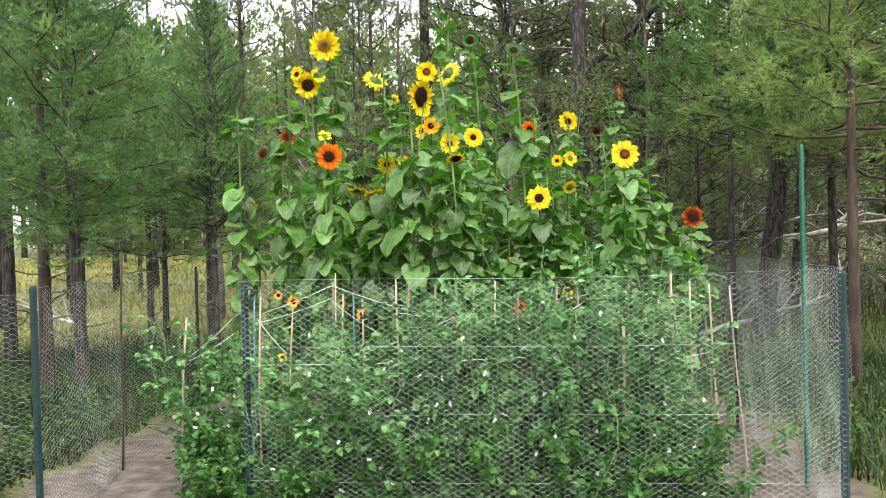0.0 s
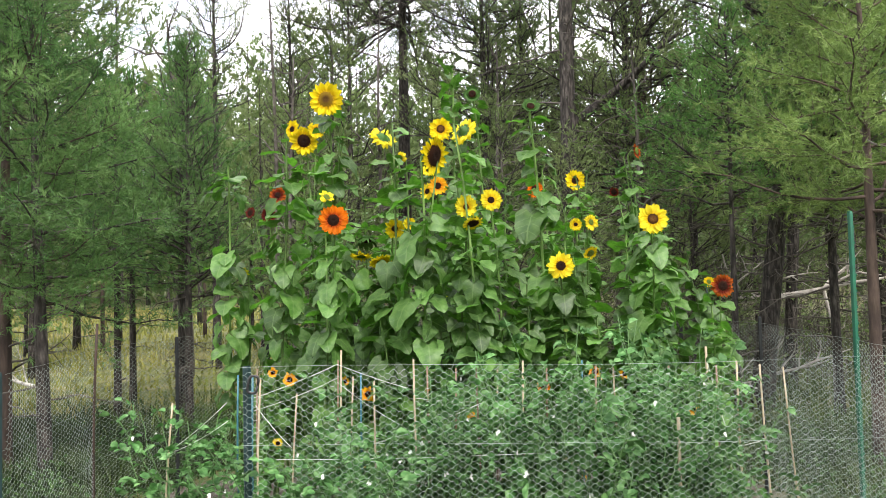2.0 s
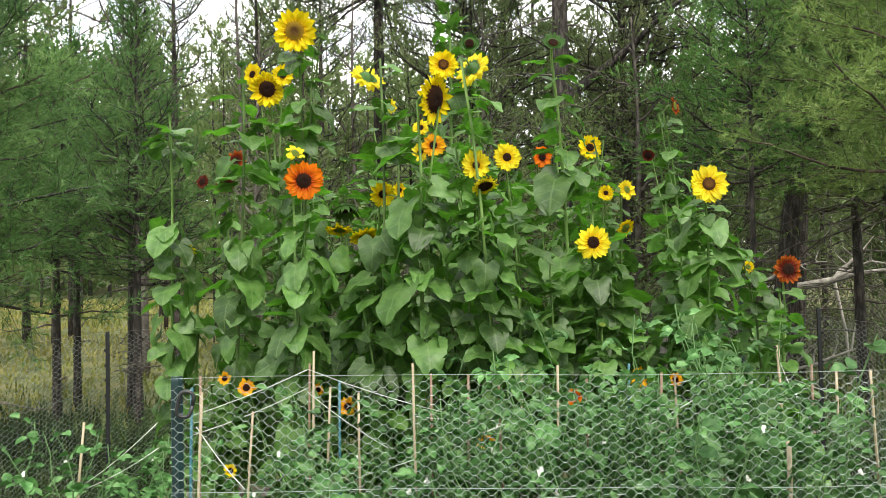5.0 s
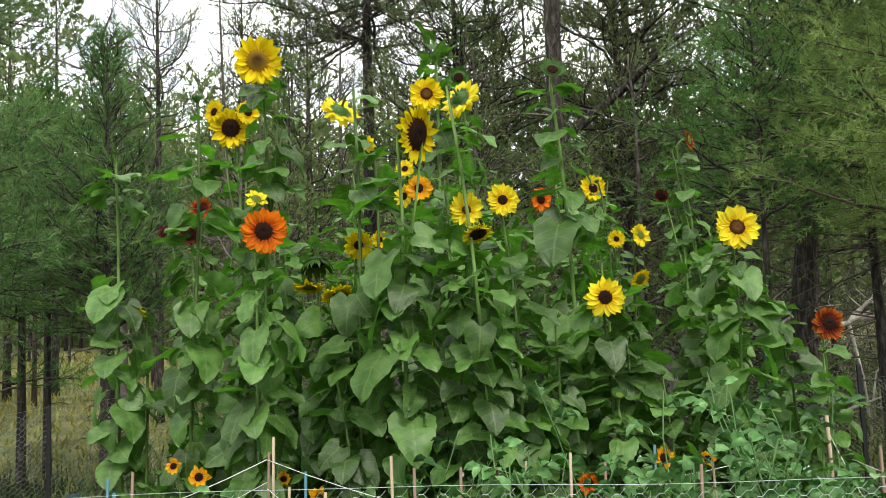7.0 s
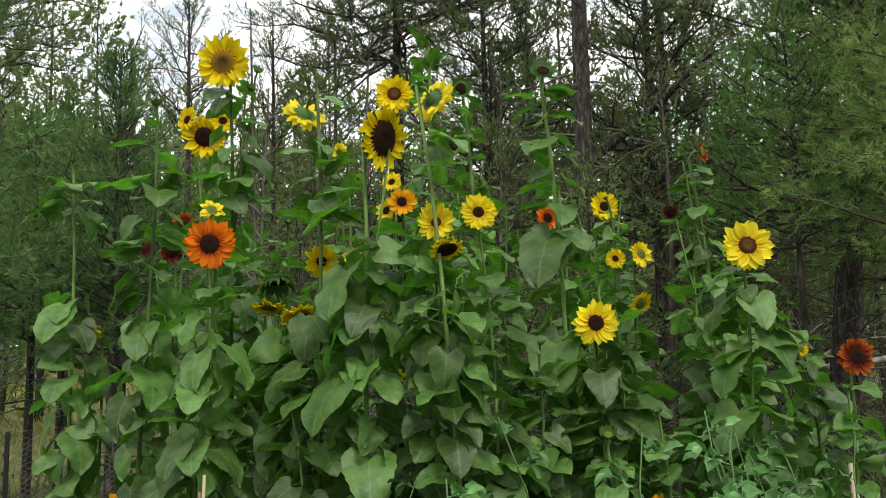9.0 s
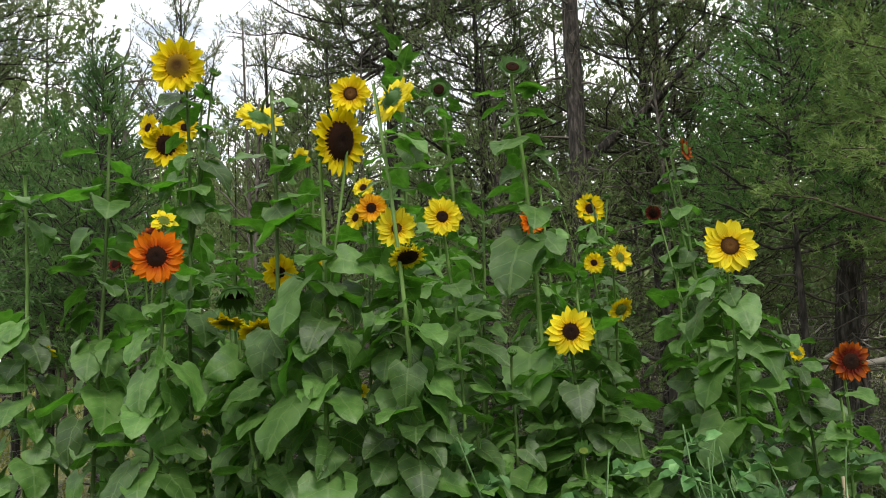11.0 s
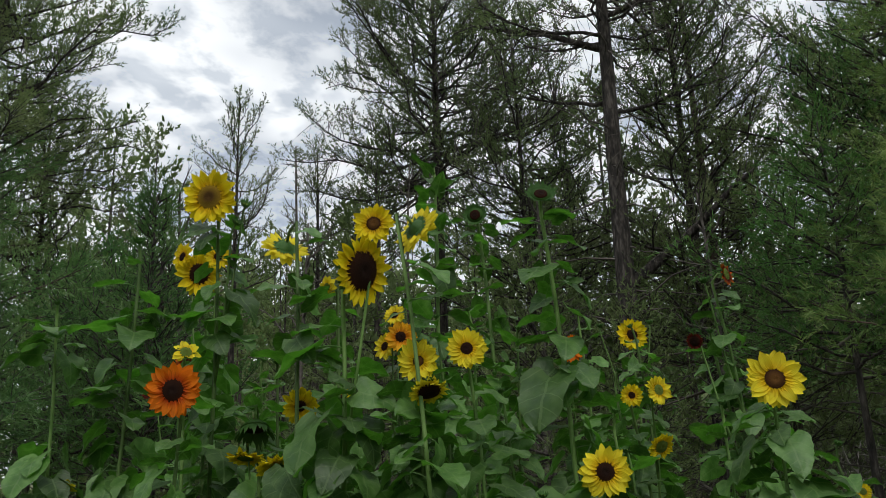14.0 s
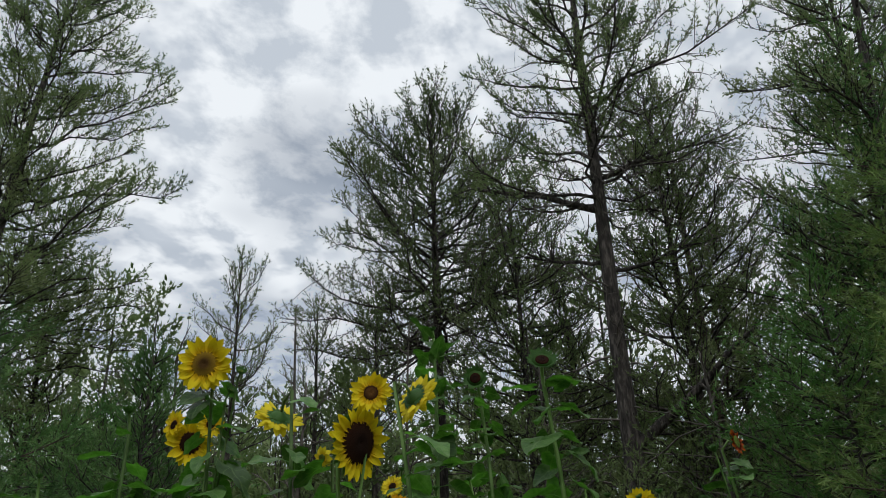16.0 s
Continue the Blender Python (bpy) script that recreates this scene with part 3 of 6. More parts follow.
def pine(label, x, y, h, r, crown, spread, limbs, mat, seed, bark=None, lean=(0.0, 0.0), shape=1.0, tufts=1.35, brush=15, needle=(0.075, 0.0055, 0.15), dead=10, elev=(0.0, 0.75), lift=0.5, twig=10.0, bare=0.3, sag=0.0, kink=(), thick=0.006, fine=True, flat=0.3, pitch=0.0, round_=5, fan=0.7, lace=0, fluff=0.35, rise=0.12, crook=0.18, tip=0.0, short=1.0, tw=1.0):
    """A pine: a tapered trunk with live and dead limbs, and a crown of needle brushes."""
    rng = np.random.default_rng(seed)
    bark = bark or BARK
    g = Geo()
    steps = 12
    wob = rng.normal(0, 0.015 * h / 6, (steps + 1, 2)).cumsum(axis=0) * 0.5
    trunk = []
    for k in range(steps + 1):
        f = k / steps
        trunk.append(np.array([lean[0] * f + wob[k, 0] * f, lean[1] * f + wob[k, 1] * f, h * f - (0.15 if k == 0 else 0)]))
    flare = [r * ((1.25 if k == 0 else 1.0) * (1 - 0.93 * (k / steps) ** 1.15)) + 0.004 for k in range(steps + 1)]
    g.tube(trunk, flare, 9)

    def on_trunk(f):
        k = min(int(f * steps), steps - 1)
        return trunk[k] + (trunk[k + 1] - trunk[k]) * (f * steps - k)

    shoots_p, shoots_d = [], []
    for k in range(limbs):
        f = crown + (0.985 - crown) * ((k + rng.random()) / limbs)
        g01 = (f - crown) / (1 - crown)
        prof = (1 - g01) ** (0.85 / shape) * (0.72 + 0.28 * min(1, g01 * 6)) + 0.04
        ln = spread * prof * (0.6 + 0.6 * rng.random())
        az = k * 2.399963 + rng.normal(0, 0.4)
        e0 = elev[0] + (elev[1] - elev[0]) * g01 + rng.normal(0, 0.17)
        pts = limb_path(rng, on_trunk(f), az, e0, ln, 6, (lift - sag * (1 - g01)) * (1 - 0.75 * g01), crook)
        r0 = min(r * 0.4, 0.006 + thick * ln) * (1 - 0.4 * g01)
        g.tube(pts, [r0 * (1 - 0.85 * q / 6) + 0.002 for q in range(7)], round_, False)
        twigs = max(3, int(ln * twig))
        for q in range(twigs):
            s = bare + (1.0 - bare) * (q + rng.random()) / twigs
            a = min(int(s * 6), 5)
            start = pts[a] + (pts[a + 1] - pts[a]) * (s * 6 - a)
            way = pts[a + 1] - pts[a]
            base_az = math.atan2(way[1], way[0])
            tl = (0.16 + 0.36 * ln * (1 - 0.75 * s)) * (0.6 + 0.7 * rng.random()) * short
            side = rng.choice([-1, 1]) * (0.5 + 0.6 * rng.random())
            tp = limb_path(rng, start, base_az + side, e0 * 0.6 + rng.normal(rise, flat), tl, 3, 0.5, 0.2)
            if fine:
                g.tube([tp[0], tp[2], tp[3]] if tw == 1.0 else [tp[0], tp[3]], [0.006 * tw, 0.004 * tw, 0.0015], 3, False)
            if pitch:
                # shoots to both sides all along the twig, their tips turned up
                m = max(3, int(tl / pitch))
                way = tp[3] - tp[0]
                way /= np.linalg.norm(way) + 1e-9
                cross = np.cross(way, (0, 0, 1.0))
                for w in range(m):
                    b = (tip + (1 - tip) * (w + rng.random()) / m) * 0.999
                    c = int(b * 3)
                    out = (1 if w % 2 else -1) * (1 - 0.6 * b)
                    shoots_p.append(tp[c] + (tp[c + 1] - tp[c]) * (b * 3 - c))
                    shoots_d.append(way * (0.35 + 0.5 * b) + cross * out + rng.normal(0, fluff, 3) + np.array([0, 0, 0.3]))
                continue
            m = max(1, int(tl / 0.1 * tufts + rng.random()))
            for w in range(m):
                b = 1 - 0.85 * w / m
                c = min(int(b * 3), 2)
                sp = tp[c] + (tp[c + 1] - tp[c]) * (b * 3 - c)
                d = (tp[c + 1] - tp[c]) / (np.linalg.norm(tp[c + 1] - tp[c]) + 1e-9) + rng.normal(0, 0.4, 3) + np.array([0, 0, 0.35])
                shoots_p.append(sp)
                shoots_d.append(d)
        shoots_p.append(pts[-1])
        shoots_d.append(pts[-1] - pts[-2])
    for k in range(6):
        shoots_p.append(on_trunk(0.93 + 0.07 * k / 6))
        shoots_d.append(np.array([rng.normal(0, 0.3), rng.normal(0, 0.3), 1.0]))
    live, g = g, Geo()
    for k in range(dead):
        f = 0.12 + (max(crown, 0.2) + 0.1) * rng.random()
        ln = spread * (0.15 + 0.5 * rng.random())
        pts = limb_path(rng, on_trunk(f), rng.random() * 6.28, rng.normal(0.05, 0.2), ln, 5, -0.5 + rng.random() * 0.7, 0.22)
        g.tube(pts, [(0.006 + 0.006 * ln) * (1 - 0.8 * q / 5) + 0.0012 for q in range(6)], 4, False)
        for q in range(3):
            tp = limb_path(rng, pts[2 + q], rng.random() * 6.28, rng.normal(-0.2, 0.4), ln * 0.35, 3, 0.2, 0.3)
            g.tube([tp[0], tp[2], tp[3]], [0.004, 0.0025, 0.001], 3, False)
    # fine dead twigs that hang below the lowest live limbs
    for k in range(lace):
        f = crown - 0.04 + 0.16 * rng.random()
        az, out = rng.random() * 6.28, spread * rng.uniform(0.1, 0.75)
        p = on_trunk(f) + np.array([math.cos(az) * out, math.sin(az) * out, 0.15 * out])
        pts = limb_path(rng, p, az + rng.normal(0, 0.6), rng.uniform(-0.9, -0.2), rng.uniform(0.5, 1.3), 4, -0.6, 0.3)
        g.tube(pts, [0.008, 0.006, 0.0045, 0.003, 0.0015], 3, False)
        for q in range(3):
            tp = limb_path(rng, pts[1 + q], az + rng.normal(0, 1.2), rng.uniform(-1.2, -0.3), rng.uniform(0.2, 0.5), 2, -0.3, 0.3)
            g.tube(tp, [0.0045, 0.003, 0.0015], 3, False)
    dry, g = g, live
    for start, az, e0, ln, r0, up in kink:
        pts = limb_path(rng, on_trunk(start), az, e0, ln, 7, up, 0.13)
        g.tube(pts, [r0 * (1 - 0.7 * q / 7) for q in range(8)], 7, False)
        for q in range(14):
            a = 2 + int(rng.random() * 5)
            tp = limb_path(rng, pts[a], az + rng.normal(0, 0.9), e0 + rng.normal(0, 0.5), 0.4 + 0.5 * rng.random(), 3, 0.5, 0.25)
            g.tube(tp, [0.012, 0.008, 0.005, 0.002], 4, False)
            for w in range(18):
                b = (0.3 + 0.69 * rng.random()) * 3
                c = int(b)
                shoots_p.append(tp[c] + (tp[c + 1] - tp[c]) * (b - c) + rng.normal(0, 0.05, 3))
                shoots_d.append(tp[c + 1] - tp[c] + rng.normal(0, 0.12, 3) + np.array([0, 0, 0.05]))
    sp, sd = np.array(shoots_p), np.array(shoots_d)
    z = height(x, y)
    ob = thing("pine_tree", x, y, z, label, "tree", "pines round the garden")
    # the dead limbs are greyer than the bark
    own, shift = len(g.f), len(g.v)
    g.v += dry.v
    g.f += [tuple(k + shift for k in face) for face in dry.f]
    wood = g.mesh("trunk", bark)
    wood.materials.append(TWIG)
    wood.polygons.foreach_set("material_index", [0] * own + [1] * len(dry.f))
    part("trunk", wood, ob)
    part("crown", tri_mesh("crown", needles(rng, sp, sd, brush, needle[0], needle[1], fan, needle[2]), mat), ob)
    return ob


GREEN_L, WARM_L = "young pine with fresh green needles outside the fence", "young pine with warm green needles and thin dead twigs"
DARK_L = "tall old pine with sparse dark needles and rough bark"
# young pines close to the fence
YOUNG_PINE = dict(tw=0.4, shape=1.6, elev=(-0.05, 0.7), lift=0.35, bare=0.15, twig=16.0, flat=0.45, pitch=0.05, brush=15, needle=(0.056, 0.0032, 0.11), fan=1.0, fluff=0.7)
pine(GREEN_L, -3.85, 7.1, 4.5, 0.062, 0.32, 1.45, 46, NEEDLE_NEAR, 11, BARK_RED, **YOUNG_PINE)
pine(GREEN_L, -3.3, 6.75, 4.2, 0.055, 0.35, 1.25, 42, NEEDLE_NEAR, 12, BARK, lean=(-0.2, 0.1), **YOUNG_PINE)
pine(GREEN_L, -5.2, 8.6, 4.6, 0.075, 0.42, 1.5, 42, NEEDLE_NEAR, 13, BARK, **YOUNG_PINE)
pine(GREEN_L, -3.2, 9.5, 4.35, 0.045, 0.34, 1.2, 90, NEEDLE_NEAR, 14, BARK, shape=0.85, elev=(0.15, 1.0), lift=0.5, bare=0.1, pitch=0.05, brush=12, needle=(0.06, 0.0042, 0.11))
pine(GREEN_L, -4.25, 10.0, 3.9, 0.045, 0.42, 1.1, 50, NEEDLE_NEAR, 20, BARK, shape=1.0, elev=(0.1, 0.9), lift=0.5, bare=0.1, pitch=0.055, brush=10, needle=(0.06, 0.005, 0.11))
pine(GREEN_L, -4.6, 11.2, 4.4, 0.045, 0.42, 1.2, 56, NEEDLE_MID, 15, BARK, shape=1.0, elev=(0.1, 0.9), lift=0.5, bare=0.12, pitch=0.06, brush=7, needle=(0.065, 0.008, 0.1))
pine(WARM_L, 3.08, 7.0, 4.6, 0.05, 0.4, 1.5, 40, NEEDLE_WARM, 16, BARK_RED, **YOUNG_PINE)
pine(WARM_L, 4.35, 8.6, 5.4, 0.065, 0.4, 1.8, 46, NEEDLE_WARM, 17, BARK, **YOUNG_PINE)
pine(WARM_L, 2.62, 9.0, 4.3, 0.035, 0.52, 1.3, 56, NEEDLE_MID, 18, BARK, shape=1.2, elev=(0.0, 0.7), lift=0.3, bare=0.12, pitch=0.06, brush=11, needle=(0.055, 0.0045, 0.11), fluff=0.6, tw=0.5)
pine(WARM_L, 5.6, 7.4, 5.6, 0.07, 0.24, 1.8, 30, NEEDLE_MID, 19, BARK, shape=1.6, elev=(-0.05, 0.7), lift=0.35, bare=0.15, pitch=0.07, brush=8, needle=(0.07, 0.007, 0.09))
# older, taller pines behind
OLD = dict(rise=0.5, crook=0.28, tip=0.35, short=0.8, fluff=0.45, fan=0.9, brush=7, needle=(0.042, 0.0072, 0.09), pitch=0.044, twig=14.0, bare=0.2, dead=60, thick=0.009, flat=0.25)
BACK = dict(tw=0.85, rise=0.45, crook=0.26, tip=0.3, short=0.8, fluff=0.45, fan=0.9, brush=7, needle=(0.044, 0.0072, 0.1), pitch=0.055, twig=10.5, bare=0.15, dead=34, thick=0.009, flat=0.25)
pine(DARK_L, -1.45, 16.2, 11.5, 0.15, 0.56, 2.9, 110, NEEDLE_DARK, 31, BARK, shape=2.0, elev=(-0.1, 0.8), lift=0.4, lace=150, **{**OLD, "pitch": 0.06, "needle": (0.05, 0.0085, 0.1)})
pine(DARK_L, 1.24, 11.7, 12.6, 0.135, 0.52, 2.2, 68, NEEDLE_DARK, 32, BARK, lean=(0.12, 0.0), shape=2.6, elev=(0.05, 0.95), lift=0.5, lace=90, kink=[(0.29, -0.12, 0.78, 1.9, 0.075, -0.25), (0.525, 3.15, 0.42, 1.9, 0.05, 0.2), (0.56, 0.1, 0.3, 1.7, 0.035, -0.3), (0.46, 0.4, 0.1, 1.4, 0.03, 0.5), (0.47, 2.7, 0.2, 1.5, 0.03, 0.5)], **OLD)
pine(DARK_L, 3.28, 10.4, 10.6, 0.12, 0.34, 2.1, 54, NEEDLE_DARK, 33, BARK, lean=(1.4, 0.0), shape=2.0, elev=(-0.05, 0.8), lift=0.5, **OLD)
pine(DARK_L, -8.5, 13.0, 13.8, 0.16, 0.36, 3.0, 120, NEEDLE_DARK, 34, BARK, lean=(0.9, 0.0), shape=2.2, elev=(-0.12, 0.7), lift=0.4, **{**OLD, "pitch": 0.05, "brush": 6, "twig": 15.0, "needle": (0.05, 0.0095, 0.09)})
pine(DARK_L, -3.75, 16.6, 7.7, 0.085, 0.42, 1.2, 44, NEEDLE_DARK, 35, BARK, shape=1.9, elev=(0.3, 1.0), lift=0.5, **BACK)
pine(DARK_L, -7.9, 14.6, 8.0, 0.1, 0.3, 2.4, 76, NEEDLE_DARK, 36, BARK, shape=1.4, elev=(0.2, 0.9), lift=0.5, **BACK)
pine(GREEN_L, -3.75, 10.8, 4.6, 0.085, 0.42, 1.1, 40, NEEDLE_MID, 37, BARK, shape=1.3, elev=(0.1, 0.9), lift=0.6, **BACK)
pine(DARK_L, -5.1, 16.0, 8.5, 0.08, 0.58, 1.35, 40, NEEDLE_DARK, 38, BARK, shape=2.2, elev=(0.35, 1.15), lift=0.6, **BACK)
pine(DARK_L, -2.3, 15.0, 6.6, 0.09, 0.35, 1.6, 50, NEEDLE_DARK, 44, BARK, shape=1.5, elev=(0.1, 0.9), lift=0.5, **BACK)
pine(DARK_L, 0.15, 14.4, 8.6, 0.09, 0.34, 2.0, 100, NEEDLE_DARK, 45, BARK, shape=1.8, elev=(0.0, 0.8), lift=0.5, **BACK)
pine(DARK_L, 2.3, 12.8, 9.2, 0.09, 0.3, 2.1, 110, NEEDLE_DARK, 41, BARK, shape=1.8, elev=(0.0, 0.6), lift=0.5, **BACK)
pine(DARK_L, 4.25, 12.2, 11.4, 0.085, 0.3, 2.2, 110, NEEDLE_DARK, 42, BARK, lean=(0.8, 0.0), shape=1.8, elev=(0.0, 0.6), lift=0.5, **BACK)
pine(GREEN_L, 3.9, 9.7, 7.2, 0.05, 0.36, 2.0, 100, NEEDLE_NEAR, 43, BARK, shape=1.5, elev=(0.0, 0.6), lift=0.4, **BACK)
pine(DARK_L, 5.8, 12.6, 9.2, 0.13, 0.25, 2.4, 90, NEEDLE_DARK, 39, BARK, shape=1.7, elev=(0.0, 0.8), lift=0.5, **BACK)
pine(DARK_L, 2.9, 14.8, 10.6, 0.11, 0.25, 2.3, 90, NEEDLE_DARK, 40, BARK_RED, shape=1.8, elev=(0.0, 0.8), lift=0.5, **BACK)

# thin saplings that stand before the old trunks
SAPLING = dict(fan=0.9, brush=9, needle=(0.055, 0.0055, 0.1), pitch=0.06, twig=11.0, bare=0.12, dead=26, flat=0.4)
for sx, sy, sh, sr, sn in ((0.35, 10.4, 3.6, 1.1, 40), (2.7, 11.0, 3.5, 1.1, 40), (1.2, 10.9, 3.3, 1.0, 40), (-2.0, 11.6, 3.2, 1.0, 40)):
    pine("thin dull green pine sapling with grey dead twigs", sx, sy, sh, 0.035, 0.22, sr, sn, NEEDLE_DARK, int(600 + sx * 10), BARK, shape=1.7, elev=(0.0, 0.8), lift=0.45, **SAPLING)



def bare_tree(x, y, h, r, limbs, spread, seed, lean=(0.0, 0.0), first=0.35):
    """A dead pine: a thin grey trunk with crooked, twiggy, leafless limbs."""
    rng = np.random.default_rng(seed)
    g = Geo()
    trunk = [np.array([lean[0] * f * f + 0.05 * math.sin(5 * f + seed), lean[1] * f, h * f - (0.15 if f == 0 else 0)]) for f in np.linspace(0, 1, 13)]
    g.tube(trunk, [r * (1 - 0.85 * k / 12) + 0.004 for k in range(13)], 8)
    for k in range(limbs):
        f = first + (0.97 - first) * (k + rng.random()) / limbs
        q = min(int(f * 12), 11)
        start = trunk[q] + (trunk[q + 1] - trunk[q]) * (f * 12 - q)
        ln = spread * (1.15 - 0.8 * f) * rng.uniform(0.5, 1.1)
        az = k * 2.4 + rng.normal(0, 0.5)
        pts = limb_path(rng, start, az, rng.uniform(0.1, 0.8), ln, 6, rng.uniform(-0.3, 0.7), 0.28)
        r0 = 0.007 + 0.011 * ln
        g.tube(pts, [r0 * (1 - 0.8 * w / 6) + 0.002 for w in range(7)], 5, False)
        for w in range(int(4 + 6 * ln)):
            a = 1 + int(rng.random() * 5)
            tp = limb_path(rng, pts[a], az + rng.normal(0, 0.9), rng.normal(0.3, 0.5), ln * rng.uniform(0.15, 0.45), 3, 0.2, 0.3)
            g.tube(tp, [0.0065, 0.005, 0.0035, 0.0015], 3, False)
    ob = thing("dead_pine", x, y, height(x, y), "bare dead pine with crooked grey twigs", "tree", "dead pines in the wood")
    part("trunk", g.mesh("trunk", TWIG), ob)


pine(DARK_L, 0.9, 16.4, 8.3, 0.08, 0.4, 2.0, 80, NEEDLE_DARK, 46, BARK, shape=2.0, elev=(0.0, 0.8), lift=0.5, **BACK)
bare_tree(-3.94, 16.0, 7.6, 0.06, 16, 1.2, 81)
bare_tree(-1.75, 14.6, 6.5, 0.05, 16, 1.5, 82, lean=(0.15, 0.0), first=0.4)
bare_tree(-5.0, 14.2, 6.2, 0.07, 20, 2.4, 83, lean=(-0.3, 0.0), first=0.45)
bare_tree(-2.9, 13.2, 5.2, 0.05, 18, 1.6, 84, first=0.4)
bare_tree(0.3, 12.8, 5.2, 0.05, 18, 1.6, 85, first=0.3)
bare_tree(2.1, 11.4, 4.6, 0.045, 16, 1.4, 86, first=0.25)

# the wood behind and around, from three sorts of tree
FAR = dict(brush=4, needle=(0.16, 0.04, 0.3), tufts=0.8, twig=4.5, bare=0.2, dead=4, thick=0.009, fine=False, round_=3)
far_kinds = [
    pine("distant pine with a high sparse crown and bare lower trunk", -10.2, 20.5, 10.5, 0.085, 0.5, 2.0, 30, NEEDLE_DARK, 51, BARK, shape=1.5, elev=(0.1, 0.9), **FAR),
    pine("distant pine with limbs low down its trunk", 0.6, 19.5, 8.0, 0.055, 0.12, 1.9, 36, NEEDLE_DARK, 52, BARK, shape=1.2, elev=(0.05, 0.9), **FAR),
    pine("distant slender pine with green needles", -8.9, 19.2, 6.5, 0.05, 0.35, 1.4, 34, NEEDLE_MID, 53, BARK_RED, shape=1.1, elev=(0.1, 1.0), **FAR),
]


def far_wood():
    rng = np.random.default_rng(77)
    made = 0
    while made < 44:
        ring = rng.random()
        az = rng.uniform(-math.pi, math.pi)
        dist = rng.uniform(19, 46)
        x, y = dist * math.sin(az), 3 + dist * math.cos(az)
        # the meadow on one side stays open, and the wood thins out behind the camera
        if -26 < x < -7 and 8 < y < 44:
            continue
        if y < 0 and ring < 0.6:
            continue
        k = far_kinds[int(rng.integers(0, 3))]
        s = rng.uniform(0.8, 1.25)
        copy_thing(k, pose(x, y, height(x, y), 0, 0, float(rng.uniform(0, 360))) @ Matrix.Scale(float(s), 4))
        made += 1
    for x, y, k in ((-9.6, 21.5, 0), (-8.0, 23.5, 2), (-14.5, 26.0, 0), (-12.6, 33.0, 0), (-17.5, 31.0, 2), (-10.5, 30.0, 0), (-5.2, 24.0, 1), (-22.0, 47.0, 1), (-18.0, 48.0, 1), (-15.0, 49.0, 1), (-11.5, 47.0, 1), (-25.0, 45.0, 1), (-1.5, 22.0, 1), (-17.6, 37.0, 1), (-18.9, 38.0, 1), (-19.9, 36.8, 1), (-16.4, 36.5, 1), (4.0, 18.0, 1), (7.0, 17.5, 1), (8.5, 14.0, 0), (1.8, 20.5, 0)):
        copy_thing(far_kinds[k], pose(x, y, height(x, y), 0, 0, x * 77.0))
    # tall trees beyond the meadow
    for k in range(26):
        x, y = -38 + 36 * (k + rng.random()) / 26, rng.uniform(45, 56)
        copy_thing(far_kinds[int(rng.integers(0, 2))], pose(x, y, height(x, y), 0, 0, float(rng.uniform(0, 360))) @ Matrix.Scale(float(rng.uniform(1.3, 1.8)), 4))
    for x, y, s in ((-6.4, 17.6, 0.8), (-5.6, 20.0, 0.9), (-9.0, 16.8, 0.7), (-10.4, 18.6, 0.85), (-4.0, 19.4, 0.85), (-12.0, 22.0, 0.9), (-6.8, 26.0, 1.0)):
        copy_thing(far_kinds[1], pose(x, y, height(x, y), 0, 0, x * 91.0) @ Matrix.Scale(s, 4))
    # the thicket straight behind the garden
    for x, y, s in ((-2.4, 14.0, 0.7), (0.2, 14.6, 0.75), (6.6, 12.6, 0.9), (7.6, 10.4, 0.9), (8.8, 12.0, 1.0), (2.0, 17.2, 0.9), (5.4, 17.0, 1.0), (-4.6, 17.4, 0.75), (-1.0, 18.2, 0.8), (9.8, 16.0, 1.1), (1.0, 16.2, 0.8), (4.0, 16.0, 0.9), (-2.0, 19.5, 0.75), (7.4, 20.5, 1.1), (3.4, 21.0, 1.1), (-3.2, 21.5, 0.8), (11.5, 13.0, 1.1)):
        copy_thing(far_kinds[1], pose(x, y, height(x, y), 0, 0, x * 131.0) @ Matrix.Scale(s, 4))


def distant_wood():
    """The far edge of the wood all round, closing the view."""
    rng = np.random.default_rng(88)
    out = []
    for k in range(620):
        az, dist = rng.uniform(-0.55, 1.1) if k % 3 else rng.uniform(-math.pi, math.pi), rng.uniform(54, 85)
        x, y = dist * math.sin(az), 4 + dist * math.cos(az)
        z, h, w = height(x, y), rng.uniform(10, 17), rng.uniform(0.1, 0.24)
        side = np.array([math.cos(az), -math.sin(az), 0]) * w
        b, t = np.array([x, y, z - 0.3]), np.array([x, y, z + h])
        out.append(np.stack([b - side, b + side, t]))
        n = 160
        f = rng.beta(1.3, 1.1, n)
        rad = 2.6 * (1 - f) ** 0.7 * np.sqrt(rng.random(n))
        ang = rng.uniform(0, 6.28, n)
        p = np.stack([x + rad * np.cos(ang), y + rad * np.sin(ang), z + h * f], 1)
        d = rng.normal(size=(n, 3)) * 0.32 + np.stack([np.cos(ang), np.sin(ang), 0.5 + 0 * ang], 1) * 0.3
        s2 = rng.normal(size=(n, 3)) * 0.22
        out.append(np.stack([p - s2, p + s2, p + d * 1.6], 1).reshape(-1, 3))
    tagged(new("distant_wood", tri_mesh("distant_wood", np.concatenate(out), NEEDLE_DARK)), "dark edge of the pine wood beyond the meadow", "wood", kind="stuff")


distant_wood()


far_wood()


